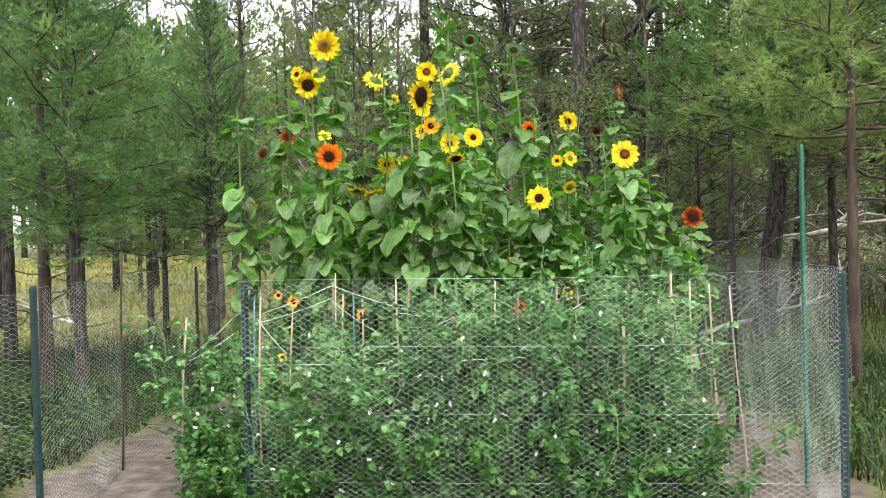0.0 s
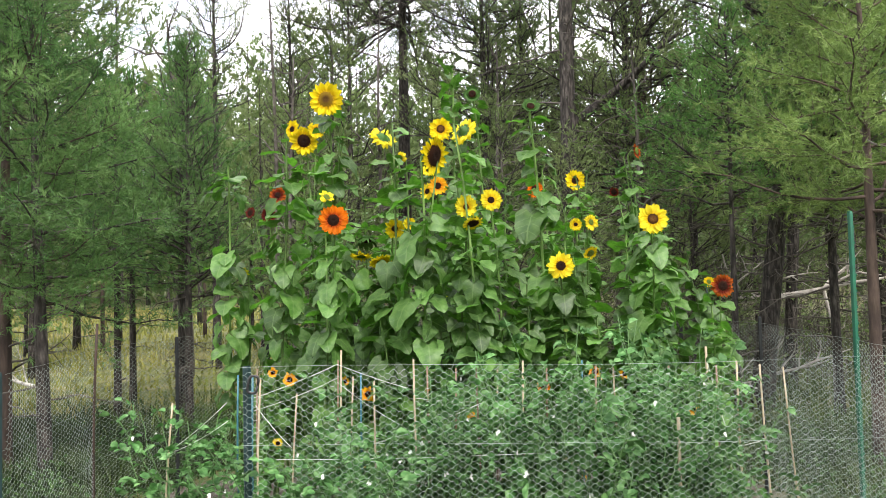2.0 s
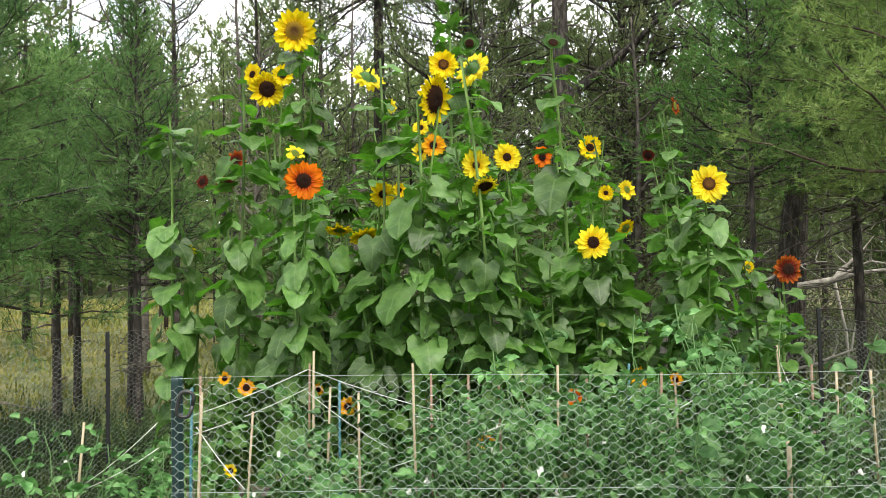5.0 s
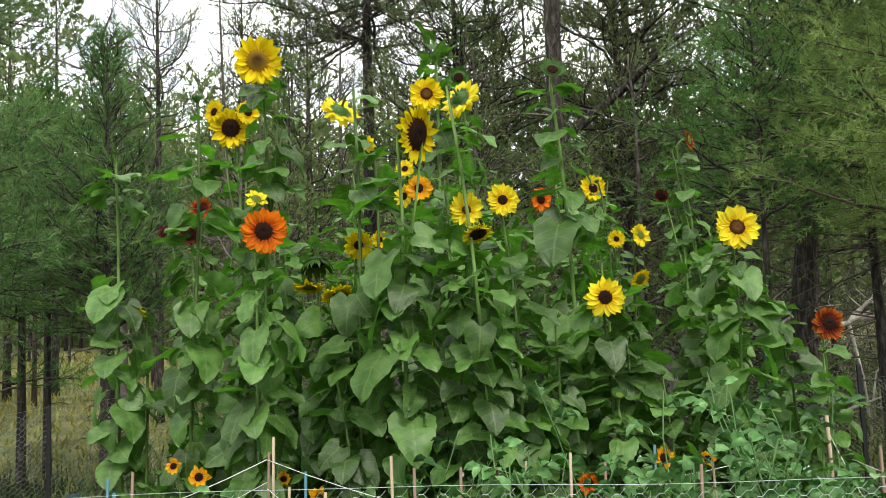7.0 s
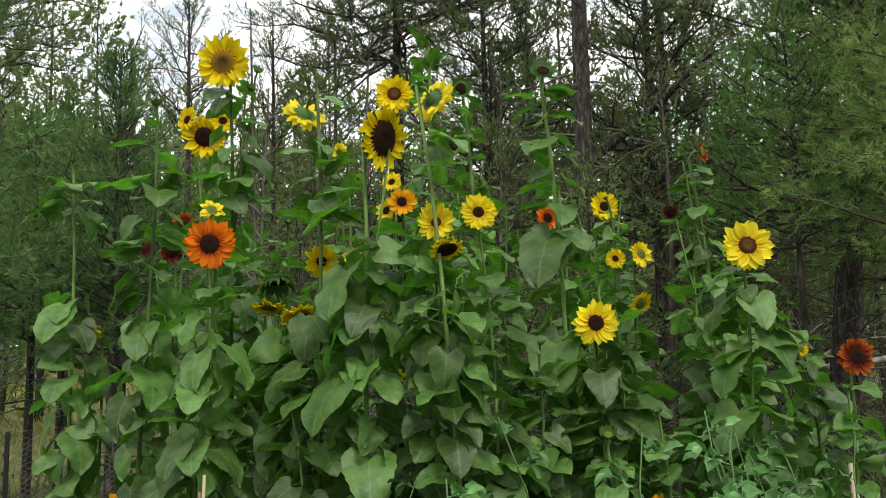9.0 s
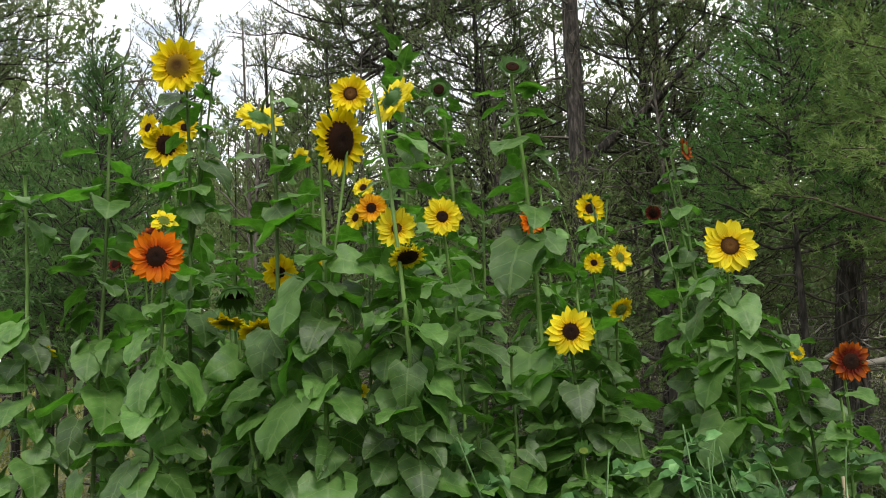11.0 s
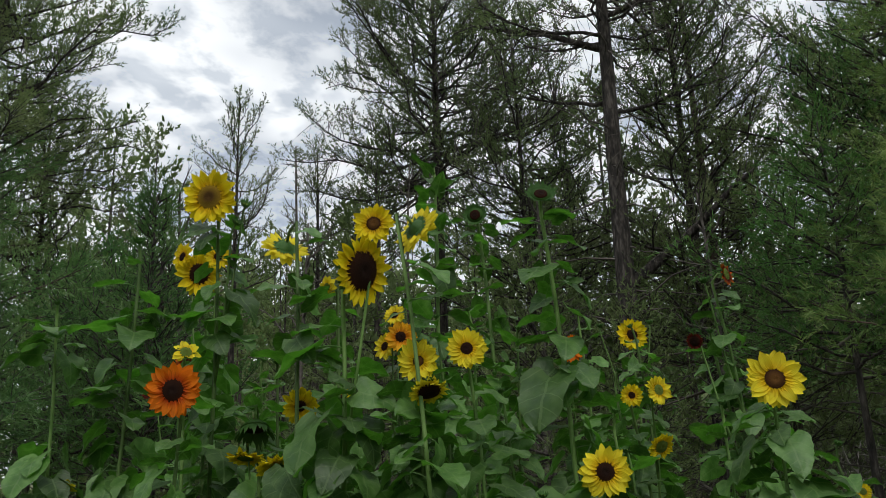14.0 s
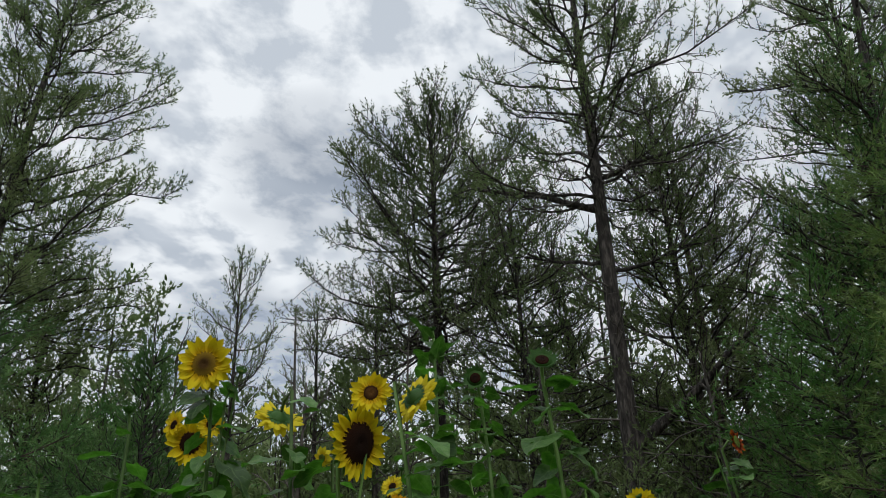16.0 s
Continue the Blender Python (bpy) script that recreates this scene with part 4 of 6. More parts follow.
def undergrowth():
    """Grey leafless brush and low dull leaves between the trunks."""
    rng = np.random.default_rng(90)
    n = 15000
    x, y = rng.uniform(-9, 13, n), rng.uniform(10.8, 24, n)
    open_side = x < -2.2 - 0.16 * (y - 11)
    clump = np.sin(x * 1.3 + np.sin(y * 0.9) * 2) * np.sin(y * 1.1 + x * 0.4) + 0.5 * rng.random(n)
    keep = ~open_side & (clump > -0.25)
    x, y = x[keep], y[keep]
    n = len(x)
    z = np.array([height(float(a), float(b)) for a, b in zip(x, y)])
    z = z + np.where(rng.random(n) < 0.45, 0.0, rng.uniform(0.2, 1.7, n))
    p = np.stack([x, y, z], 1)
    ln = rng.uniform(0.5, 1.7, n)[:, None]
    d = unit(rng.normal(0, 0.7, (n, 3)) + np.array([0, 0, 0.75]))
    out = []
    w = rng.uniform(0.004, 0.011, n)[:, None]
    for k in range(3):
        side = unit(np.cross(d, rng.normal(size=(n, 3)))) * w
        q = p + d * ln * 0.4
        out.append(np.stack([p - side, p + side, q], 1).reshape(-1, 3))
        b = unit(d + rng.normal(0, 0.7, (n, 3)))
        out.append(np.stack([q - side * 0.6, q + side * 0.6, q + b * ln * 0.45], 1).reshape(-1, 3))
        p, d, w = p + d * ln * 0.3, unit(d + rng.normal(0, 0.4, (n, 3))), w * 0.75
    tagged(new("brush", tri_mesh("brush", np.concatenate(out), TWIG)), "grey leafless brush between the pine trunks", "brush", kind="stuff")
    n = 26000
    i = rng.integers(0, len(x), n)
    p = np.stack([x[i], y[i], z[i]], 1) + rng.normal(0, 0.3, (n, 3)) * np.array([1, 1, 0.9]) + np.array([0, 0, 0.35])
    p[:, 2] = np.maximum(p[:, 2], 0.1)
    low = leaflet_corners(rng, p, unit(rng.normal(size=(n, 3))), unit(rng.normal(size=(n, 3)) + np.array([0, -0.5, 0.6])), rng.uniform(0.035, 0.085, n), 0.6)
    tagged(new("low_leaves", tri_mesh("low_leaves", low, NEEDLE_DARK, 4)), "dull green leaves of low brush under the pines", "brush", kind="stuff")


undergrowth()


# ---- sunflowers ----
def leaf_mesh(droop, fold, seed):
    """A heart-shaped leaf on its stalk, one unit long, bent down along its midrib."""
    rng = np.random.default_rng(seed)
    nu, ns = 13, 7
    stalk = 0.5
    g = Geo()
    up = 0.55 - 0.3 * droop
    pts = [(stalk * f, 0, stalk * (up * f - 0.35 * f * f)) for f in (0, 0.3, 0.6, 0.85, 1.0)]
    g.tube(pts, [0.02, 0.017, 0.015, 0.013, 0.011], 3, False)
    first = len(g.v)
    x0, z0 = pts[-1][0], pts[-1][2]
    uv = [(0.0, 0.5)] * first
    ph = rng.random(6) * 6.28
    for a in range(nu):
        u = a / (nu - 1)
        w = 0.5 * max(0.0, 1 - u) ** 0.64 * (0.55 + 0.45 * min(1, u / 0.2) ** 0.6) * (1 + 0.42 * u) * (1 - 0.22 * u ** 4)
        for b in range(ns):
            s = 2 * b / (ns - 1) - 1
            x = u - 0.3 * abs(s) ** 1.2 * (1 - u) ** 1.5 * (1 - 0.3 * s ** 8)
            if abs(s) == 1 and a % 2:
                w2 = w * 0.94
            else:
                w2 = w
            yv = s * w2
            lift = fold * abs(s) ** 1.3 * w * 0.9 + 0.05 * math.sin(7 * u + ph[0] + 2 * s) * abs(s) + 0.035 * math.sin(12 * u * (1 if s > 0 else 0.8) + ph[1]) * s * s + 0.022 * math.sin(17 * u + 6 * s + ph[2])
            # bend along an arc that steepens towards the tip
            ang0, ang1 = droop * 0.75, droop * 1.25 + 0.25
            if x > 0:
                am = ang0 + (ang1 - ang0) * x * 0.5
            else:
                am = ang0
            px, pz = x * math.cos(am), -x * math.sin(am)
            loc = ang0 + (ang1 - ang0) * max(x, 0)
            g.v.append(Vector((x0 + px + lift * math.sin(loc), yv * (1 - 0.25 * fold), z0 + pz + lift * math.cos(loc))))
            uv.append((u, 0.5 + s * w))
    for a in range(nu - 1):
        for b in range(ns - 1):
            k = first + a * ns + b
            g.f.append((k, k + 1, k + 1 + ns, k + ns))
    me = g.mesh("leaf", LEAF)
    lay = me.uv_layers.new(name="UVMap")
    idx = np.zeros(len(me.loops), dtype=np.int32)
    me.loops.foreach_get("vertex_index", idx)
    lay.data.foreach_set("uv", np.array(uv, dtype=np.float32)[idx].ravel())
    return me


LEAVES = [[leaf_mesh(d, f, 100 + 10 * i + j) for j, f in enumerate((0.03, 0.12, 0.26))] for i, d in enumerate((0.12, 0.5, 0.9, 1.25))]


def petal_mesh(curl, twist, mat, name):
    nu, ns = 7, 5
    g = Geo()
    uv = []
    for a in range(nu):
        u = a / (nu - 1)
        w = 0.195 * (math.sin(math.pi * min(1, u * 0.9 + 0.1) ** 0.9) ** 0.75) * (1 if u < 0.98 else 0.25) + 0.012
        for b in range(ns):
            s = 2 * b / (ns - 1) - 1
            g.v.append(Vector((u, s * w, curl * u * u + 0.08 * abs(s) * (1 - u) + twist * s * u * 0.1 - 0.04 * (1 - s * s))))
            uv.append((u, 0.5 + s * 0.5))
    for a in range(nu - 1):
        for b in range(ns - 1):
            k = a * ns + b
            g.f.append((k, k + 1, k + 1 + ns, k + ns))
    me = g.mesh(name, mat)
    lay = me.uv_layers.new(name="UVMap")
    idx = np.zeros(len(me.loops), dtype=np.int32)
    me.loops.foreach_get("vertex_index", idx)
    lay.data.foreach_set("uv", np.array(uv, dtype=np.float32)[idx].ravel())
    return me


PETALS = {}


def petals_of(mat):
    if mat not in PETALS:
        PETALS[mat] = [petal_mesh(c, t, mat, "petal") for c, t in ((-0.22, 0.4), (0.0, -0.5), (0.18, 0.5), (-0.05, 0.2))]
    return PETALS[mat]


def disc_mesh(mat, dome=0.25):
    g = Geo()
    rings, seg = 6, 20
    for r in range(rings + 1):
        f = r / rings
        for k in range(seg):
            w = 2 * math.pi * k / seg
            g.v.append(Vector((f * math.cos(w), f * math.sin(w), dome * (1 - f * f) - (0.12 * (1 - f / 0.35) if f < 0.35 else 0))))
    for r in range(rings):
        for k in range(seg):
            a, b = r * seg + k, r * seg + (k + 1) % seg
            g.f.append((a, b, b + seg, a + seg))
    base = len(g.v)
    for k in range(seg):
        w = 2 * math.pi * k / seg
        g.v.append(Vector((1.02 * math.cos(w), 1.02 * math.sin(w), -0.2)))
    for k in range(seg):
        a, b = rings * seg + k, rings * seg + (k + 1) % seg
        g.f.append((a, b, base + (k + 1) % seg, base + k))
    return g.mesh("disc", mat)


DISCS = {m: disc_mesh(m) for m in (DISC_DARK, DISC_OLIVE, DISC_RING, DISC_GREEN)}


def calyx_mesh(n, length, seed, closed=0.0):
    """The green cup behind a flower with its pointed bracts, one unit across the cup."""
    rng = np.random.default_rng(seed)
    g = Geo()
    g.tube([(0, 0, -0.75), (0, 0, -0.5), (0, 0, -0.25), (0, 0, -0.05)], [0.18, 0.5, 0.9, 1.03], 12)
    for layer in range(2):
        for k in range(n):
            w = 2 * math.pi * (k + 0.5 * layer) / n + rng.normal(0, 0.08)
            ln = length * (0.8 + 0.4 * rng.random())
            lift = (0.15 + closed) * ln + rng.normal(0, 0.08) - 0.1 * layer
            c, s = math.cos(w), math.sin(w)
            q = 0.95 - 0.25 * closed
            base = len(g.v)
            for rr, hw, zz in ((q * 0.85, 0.2, -0.2), (q + ln * 0.45 * (1 - closed * 0.6), 0.15, -0.15 + lift * 0.5), (q + ln * (1 - closed), 0.01, -0.1 + lift)):
                for sg in (-1, 1):
                    g.v.append(Vector((rr * c - sg * hw * s, rr * s + sg * hw * c, zz)))
            g.f += [(base, base + 1, base + 3, base + 2), (base + 2, base + 3, base + 5, base + 4)]
    return g.mesh("flower_head", SEPAL)


CALYX = calyx_mesh(13, 0.55, 5)
CALYX_STAR = calyx_mesh(26, 0.95, 8, 0.3)
CALYX_BUD = calyx_mesh(20, 1.25, 6, 0.55)


def flower(plant, p, facing, radius, disc_r, petal, disc, count=17, seed=0, ragged=0.1, bud=False, label="", lift=0.12):
    """A flower head: green cup, seed disc and two rows of petals, facing the given way."""
    rng = np.random.default_rng(seed)
    radius, disc_r = radius * 0.97, disc_r * 1.06
    turn = Vector(facing).to_track_quat("Z", "Y").to_matrix().to_4x4()
    head = part("flower_head", CALYX_STAR if bud == "star" else CALYX_BUD if bud else CALYX, plant, Matrix.Translation(p) @ turn @ Matrix.Scale(disc_r, 4), label)
    part("disc", DISCS[disc], head, Matrix.Scale(0.66, 4) if bud else None)
    if petal is None:
        return head
    ln = radius / disc_r - 0.8
    for layer in range(2):
        for k in range(count):
            if rng.random() < ragged * 0.5:
                continue
            w = 360 * (k + 0.5 * layer) / count + rng.normal(0, 4)
            l2 = ln * (1 - 0.1 * layer) * (1 + rng.normal(0, ragged * 0.6))
            wide = min(ln, l2) * (1.35 + 0.3 * rng.random()) * (17 / count) ** 0.5
            tip = (-lift * 100 + 14 * layer + rng.normal(0, 60 * ragged))
            m = pose(0, 0, -0.05 + 0.06 * layer, 0, 0, w) @ pose(0.82, 0, 0, 0, tip, 0) @ Matrix.Diagonal((l2, wide, ln, 1))
            part("petal", petals_of(petal)[int(rng.integers(0, 4))], head, m)
    return head


def stem_points(base, head, bow):
    b, h = Vector(base), Vector(head)
    out = []
    for k in range(9):
        f = k / 8
        p = b.lerp(h, f)
        p.x += bow * math.sin(math.pi * f) + 0.008 * math.sin(9 * f)
        p.y += 0.4 * bow * math.sin(2 * math.pi * f)
        out.append(p)
    return out


SUN_N = [0]
# the open heads stand clear of the leaves to their south
OPEN_HEADS = [
    (-0.79, 5.348, 2.664, 0.1), (-1.037, 5.83, 2.508, 0.09), (-0.675, 4.91, 1.903, 0.08), (-0.428, 5.148, 2.385, 0.07), (-0.13, 4.997, 2.247, 0.1), (-0.09, 4.98, 2.39, 0.07),
    (0.033, 5.042, 2.385, 0.07), (-0.161, 5.769, 2.177, 0.06), (0.039, 4.984, 1.96, 0.065), (0.07, 4.95, 1.87, 0.05), (0.174, 5.056, 2.001, 0.065), (0.524, 6.972, 2.279, 0.06),
    (0.841, 6.963, 2.332, 0.07), (1.084, 5.23, 1.884, 0.08), (0.559, 5.214, 1.633, 0.07), (0.73, 5.5, 1.89, 0.08), (-0.375, 5.173, 1.867, 0.06), (-0.5, 5.24, 1.73, 0.09),
    (-1.48, 6.571, 2.098, 0.09), (1.54, 5.525, 1.495, 0.07), (1.142, 5.968, 2.391, 0.05),
]


def hides_head(c, r):
    for hx, hy, hz, hr in OPEN_HEADS:
        south = hy - c.y
        if -0.02 < south < 1.6 and math.hypot(c.x - hx - 0.05 * south, c.z - hz + 0.16 * south) < hr + r:
            return True
    return False




def sunflower(x, y, z, facing=(0, -1, 0.05), radius=0.07, disc_r=0.025, petal=YELLOW, disc=DISC_DARK, base=None, label="", leaves=0, size=0.2, low=0.72, bud=False, neck=0.05, bow=0.02, extra=(), count=22, ragged=0.12, bare_top=0.0, thick=1.0, yaw=0.0, lift=0.12, knot=4, own=()):
    """One sunflower plant: stalk, leaves set spirally, and its flower heads (the first at x, y, z)."""
    SUN_N[0] += 1
    seed = 1000 + SUN_N[0]
    rng = np.random.default_rng(seed)
    bx, by = base or (x + rng.normal(0, 0.08), y + 0.05 + rng.normal(0, 0.06))
    bow += rng.normal(0, 0.03)
    plant = thing("sunflower", bx, by, 0, label, "sunflower", "sunflowers in the bed")
    off = Vector((bx, by, 0))
    fv = Vector(facing).normalized()
    top = Vector((x, y, z)) - off - fv * disc_r * 0.7
    elbow = top - fv * neck + Vector((0, 0, -0.015))
    pts = stem_points((0, 0, -0.05), elbow, bow) + [top - fv * neck * 0.3 + Vector((0, 0, 0.012)), top]
    g = Geo()
    rr = (0.006 + 0.0014 * z) * thick
    g.tube(pts, [rr * (1 - 0.5 * k / 10) for k in range(len(pts))], 7)
    crown_leaves = knot if bud else 0
    heads = [(Vector((x, y, z)), fv, radius, disc_r, petal, disc, bud)] if radius > 0 else []
    for dx, dy, dz, f2, r2, d2, p2, k2, b2 in extra:
        e = Vector((x + dx, y + dy, z + dz))
        f2 = Vector(f2).normalized()
        t2 = e - off - f2 * d2 * 0.7
        j = pts[6] if dz > -0.25 else pts[5]
        mid = j.lerp(t2, 0.55) + Vector((0, 0, -0.03))
        g.tube([j, mid, t2 - f2 * 0.03, t2], [rr * 0.55, rr * 0.45, rr * 0.4, rr * 0.4], 6)
        heads.append((e, f2, r2, d2, p2, k2, b2))
    part("stem", g.mesh("stem", STEM), plant)
    az = rng.random() * 6.28 + yaw
    leaves = leaves or int(7 + 21 * z)
    for k in range(leaves):
        f = (min(low, 0.5 * z) + (z - 0.03 - bare_top - min(low, 0.5 * z)) * (k + 0.8 * rng.random()) / leaves) / z
        q = min(int(f * 8), 7)
        p = pts[q].lerp(pts[q + 1], f * 8 - q)
        az += 2.4 + rng.normal(0, 0.35)
        sz = size * (0.66 + 0.34 * math.sin(math.pi * min(1, 0.15 + f * 0.7))) * rng.uniform(0.55, 1.15)
        # the lower leaves hang, most of them turned to the light in the south
        if f > 0.86:
            kind = int(rng.choice([0, 1, 1]))
        elif f > 0.66:
            kind = int(rng.choice([0, 0, 1, 1, 2, 2, 3]))
            if math.sin(az) > 0.2 and rng.random() < 0.4:
                az = -az
        else:
            kind = int(rng.choice([1, 2, 2, 3, 3]))
            if math.sin(az) > 0.2 and rng.random() < 0.6:
                az = -az
        sz = min(sz, 0.1 if f > 0.86 else 0.138) * rng.uniform(0.72, 1.0)
        me = LEAVES[kind][int(rng.integers(0, 3))]
        m = Matrix.Translation(p) @ Matrix.Rotation(az, 4, "Z") @ Matrix.Rotation(rng.normal(0, 0.4), 4, "X") @ Matrix.Rotation(rng.normal(-0.1, 0.28), 4, "Y") @ Matrix.Diagonal((sz, sz * rng.uniform(1.0, 1.25), sz, 1))
        if not hides_head(m @ Vector((0.85, 0, -0.25 * kind)) + off, 0.42 * sz):
            part("leaf", me, plant, m)
    # single leaves that stand out: height on the stalk, compass turn, size, droop, fold
    for lz, turn, sz, kind, curl in own:
        f = min(0.999, max(0.02, lz / z))
        q = min(int(f * 8), 7)
        p = pts[q].lerp(pts[q + 1], f * 8 - q)
        m = Matrix.Translation(p) @ Matrix.Rotation(radians(turn), 4, "Z") @ Matrix.Rotation(rng.normal(0, 0.12), 4, "X") @ Matrix.Diagonal((sz, sz * 1.12, sz, 1))
        if not hides_head(m @ Vector((0.85, 0, -0.25 * kind)) + off, 0.3 * sz):
            part("leaf", LEAVES[kind][curl], plant, m)
    for k in range(crown_leaves):
        sz = size * rng.uniform(0.3, 0.55)
        az += 1.3 + rng.normal(0, 0.2)
        m = Matrix.Translation(pts[7].lerp(pts[8], 0.15 + 0.85 * (k + 0.5) / crown_leaves)) @ Matrix.Rotation(az, 4, "Z") @ Matrix.Rotation(-rng.uniform(0.1, 0.5 + 0.06 * knot), 4, "Y") @ Matrix.Diagonal((sz, sz * 0.75, sz, 1))
        part("leaf", LEAVES[0][int(rng.integers(0, 3))], plant, m)
    for i, (e, f2, r2, d2, p2, k2, b2) in enumerate(heads):
        flower(plant, e - off, f2, r2, d2, p2, k2, count, seed * 3 + i, ragged, b2, "", lift)
    return plant


TALL, MID = "tall sunflower with a large yellow head and drooping leaves", "sunflower with a dark-centred yellow head above broad leaves"
sunflower(-0.79, 5.348, 2.664, (0.05, -1, -0.05), 0.108, 0.048, YELLOW, DISC_OLIVE, label=TALL, bow=0.03, extra=[(0.12, 0.05, -0.02, (0.4, -0.5, 0.6), 0.03, 0.016, None, DISC_GREEN, True), (0.1, 0.02, -0.1, (0.5, -0.3, 0.6), 0.03, 0.015, None, DISC_GREEN, True)], own=[(2.55, -108, 0.093, 2, 0), (2.33, -14, 0.158, 2, 1), (2.17, -14, 0.13, 1, 1), (2.45, -14, 0.105, 0, 1), (2.23, -123, 0.139, 0, 1), (1.83, -166, 0.145, 3, 1)])
sunflower(-1.037, 5.83, 2.508, (0.1, -1, -0.2), 0.1, 0.046, YELLOW, DISC_DARK, label="sunflower with three yellow heads on one stalk", extra=[(-0.073, -0.014, 0.077, (-0.4, -0.8, 0.1), 0.06, 0.022, YELLOW, DISC_DARK, False), (0.086, -0.013, 0.067, (0.3, -0.9, 0.1), 0.06, 0.02, YELLOW, DISC_DARK, False)])
sunflower(-0.675, 4.91, 1.903, (0.1, -1, -0.02), 0.085, 0.034, ORANGE, DISC_DARK, label="sunflower with a burnt orange head and dark centre", size=0.21, count=20, own=[(1.6, -14, 0.16, 2, 0), (1.48, -85, 0.141, 1, 1), (1.7, -122, 0.115, 2, 1), (1.32, -122, 0.138, 2, 0), (1.29, -14, 0.138, 2, 0), (1.23, -30, 0.115, 3, 1)])
sunflower(-0.428, 5.148, 2.385, (-0.45, 0.55, -0.6), 0.082, 0.03, LEMON, DISC_GREEN, label="sunflower turned away, showing its green cup", neck=0.1)
sunflower(-0.13, 4.997, 2.247, (0.84, -0.5, -0.22), 0.112, 0.062, YELLOW, DISC_DARK, label="sunflower with a heavy yellow head and ragged petals", size=0.24, thick=1.15, ragged=0.16, count=26, extra=[(0.041, -0.016, 0.143, (0.05, -1, 0.05), 0.067, 0.025, YELLOW, DISC_RING, False)], own=[(1.82, -126, 0.198, 2, 1), (2.02, -166, 0.158, 1, 1), (1.49, -134, 0.208, 2, 0), (1.25, -77, 0.176, 2, 1), (2.08, -166, 0.108, 0, 1), (1.81, -30, 0.136, 3, 1), (1.65, -166, 0.169, 3, 2)])
sunflower(0.033, 5.042, 2.385, (0.5, 0.75, -0.4), 0.085, 0.03, LEMON, DISC_GREEN, label="sunflower facing sideways, with pale yellow petals", neck=0.08, own=[(2.35, -166, 0.118, 1, 1), (2.35, -166, 0.07, 1, 0), (2.21, -30, 0.124, 1, 1), (2.35, -14, 0.094, 0, 1)])
sunflower(-0.072, 6.198, 3.06, (0, -0.2, 1), 0.03, 0.014, None, DISC_GREEN, label="very tall sunflower still in bud, with narrow leaves", size=0.24, bud=True, knot=11, thick=1.3)
sunflower(0.057, 6.853, 3.02, (-0.05, -1, 0.1), 0.055, 0.042, None, DISC_DARK, label="tall sunflower with a spiny green bud", size=0.2, bud="star", knot=3, thick=1.4)
sunflower(0.425, 5.378, 2.587, (0.1, -0.8, 0.5), 0.05, 0.034, None, DISC_DARK, label="tall sunflower with an opening green bud", size=0.2, bud="star", knot=3, thick=1.2, own=[(2.33, -14, 0.121, 2, 0), (2.37, -115, 0.14, 1, 0), (2.49, -14, 0.105, 1, 0), (2.56, -36, 0.106, 0, 0), (2.0, -116, 0.221, 2, 1), (1.63, -113, 0.23, 2, 1), (2.02, -63, 0.14, 1, 1), (2.12, -146, 0.123, 0, 1), (2.17, -14, 0.14, 0, 0)])
sunflower(-0.161, 5.769, 2.177, (0.1, -1, 0.02), 0.065, 0.023, GOLD, DISC_DARK, label="sunflower with a golden orange head", count=22, extra=[(-0.076, 0.272, 0.144, (-0.2, -0.9, 0.3), 0.05, 0.018, LEMON, DISC_DARK, False), (-0.07, 0.03, -0.03, (-0.5, -0.8, 0.1), 0.055, 0.02, LEMON, DISC_DARK, False)])
sunflower(0.039, 4.984, 1.96, (0.0, -1, 0.12), 0.066, 0.018, LEMON, DISC_RING, label="sunflower with a pale yellow head over a nodding one", size=0.18, extra=[(0.035, -0.038, -0.093, (0.25, -0.45, -0.85), 0.06, 0.034, LEMON, DISC_DARK, False)], own=[(1.68, -14, 0.139, 2, 0), (1.51, -75, 0.148, 2, 0), (1.36, -14, 0.135, 2, 0), (1.68, -166, 0.175, 3, 2), (1.21, -70, 0.135, 2, 1), (1.89, -14, 0.106, 1, 1)])
sunflower(0.174, 5.056, 2.001, (0.12, -1, 0.15), 0.066, 0.021, LEMON, DISC_DARK, label=MID, size=0.18)
sunflower(0.524, 6.972, 2.279, (0.45, -0.85, -0.05), 0.075, 0.03, ORANGE, DISC_DARK, label="sunflower with an orange head near the back of the bed")
sunflower(0.841, 6.963, 2.332, (0.1, -1, 0.05), 0.085, 0.03, YELLOW, DISC_DARK, label=MID, extra=[(0.1, 0.05, 0.07, (0, -0.3, 1), 0.03, 0.015, None, DISC_GREEN, True), (-0.16, 0.02, 0.06, (0, -0.3, 1), 0.03, 0.014, None, DISC_GREEN, True)])
sunflower(1.084, 5.23, 1.884, (0.0, -1, 0.15), 0.092, 0.033, LEMON, DISC_RING, label=MID, size=0.2, count=18, own=[(1.74, -84, 0.133, 2, 0), (1.74, -166, 0.155, 2, 1), (1.64, -14, 0.149, 1, 1), (1.61, -57, 0.159, 2, 1), (1.54, -147, 0.155, 2, 1), (1.82, -166, 0.116, 1, 1), (1.46, -14, 0.155, 3, 1), (1.37, -137, 0.166, 2, 1)])
sunflower(0.559, 5.214, 1.633, (0.05, -1, 0.1), 0.082, 0.03, LEMON, DISC_DARK, label=MID, size=0.2, own=[(1.39, -166, 0.136, 2, 0), (1.49, -88, 0.129, 2, 0), (1.25, -166, 0.116, 1, 1), (1.53, -166, 0.132, 1, 1), (1.6, -14, 0.129, 2, 1)])
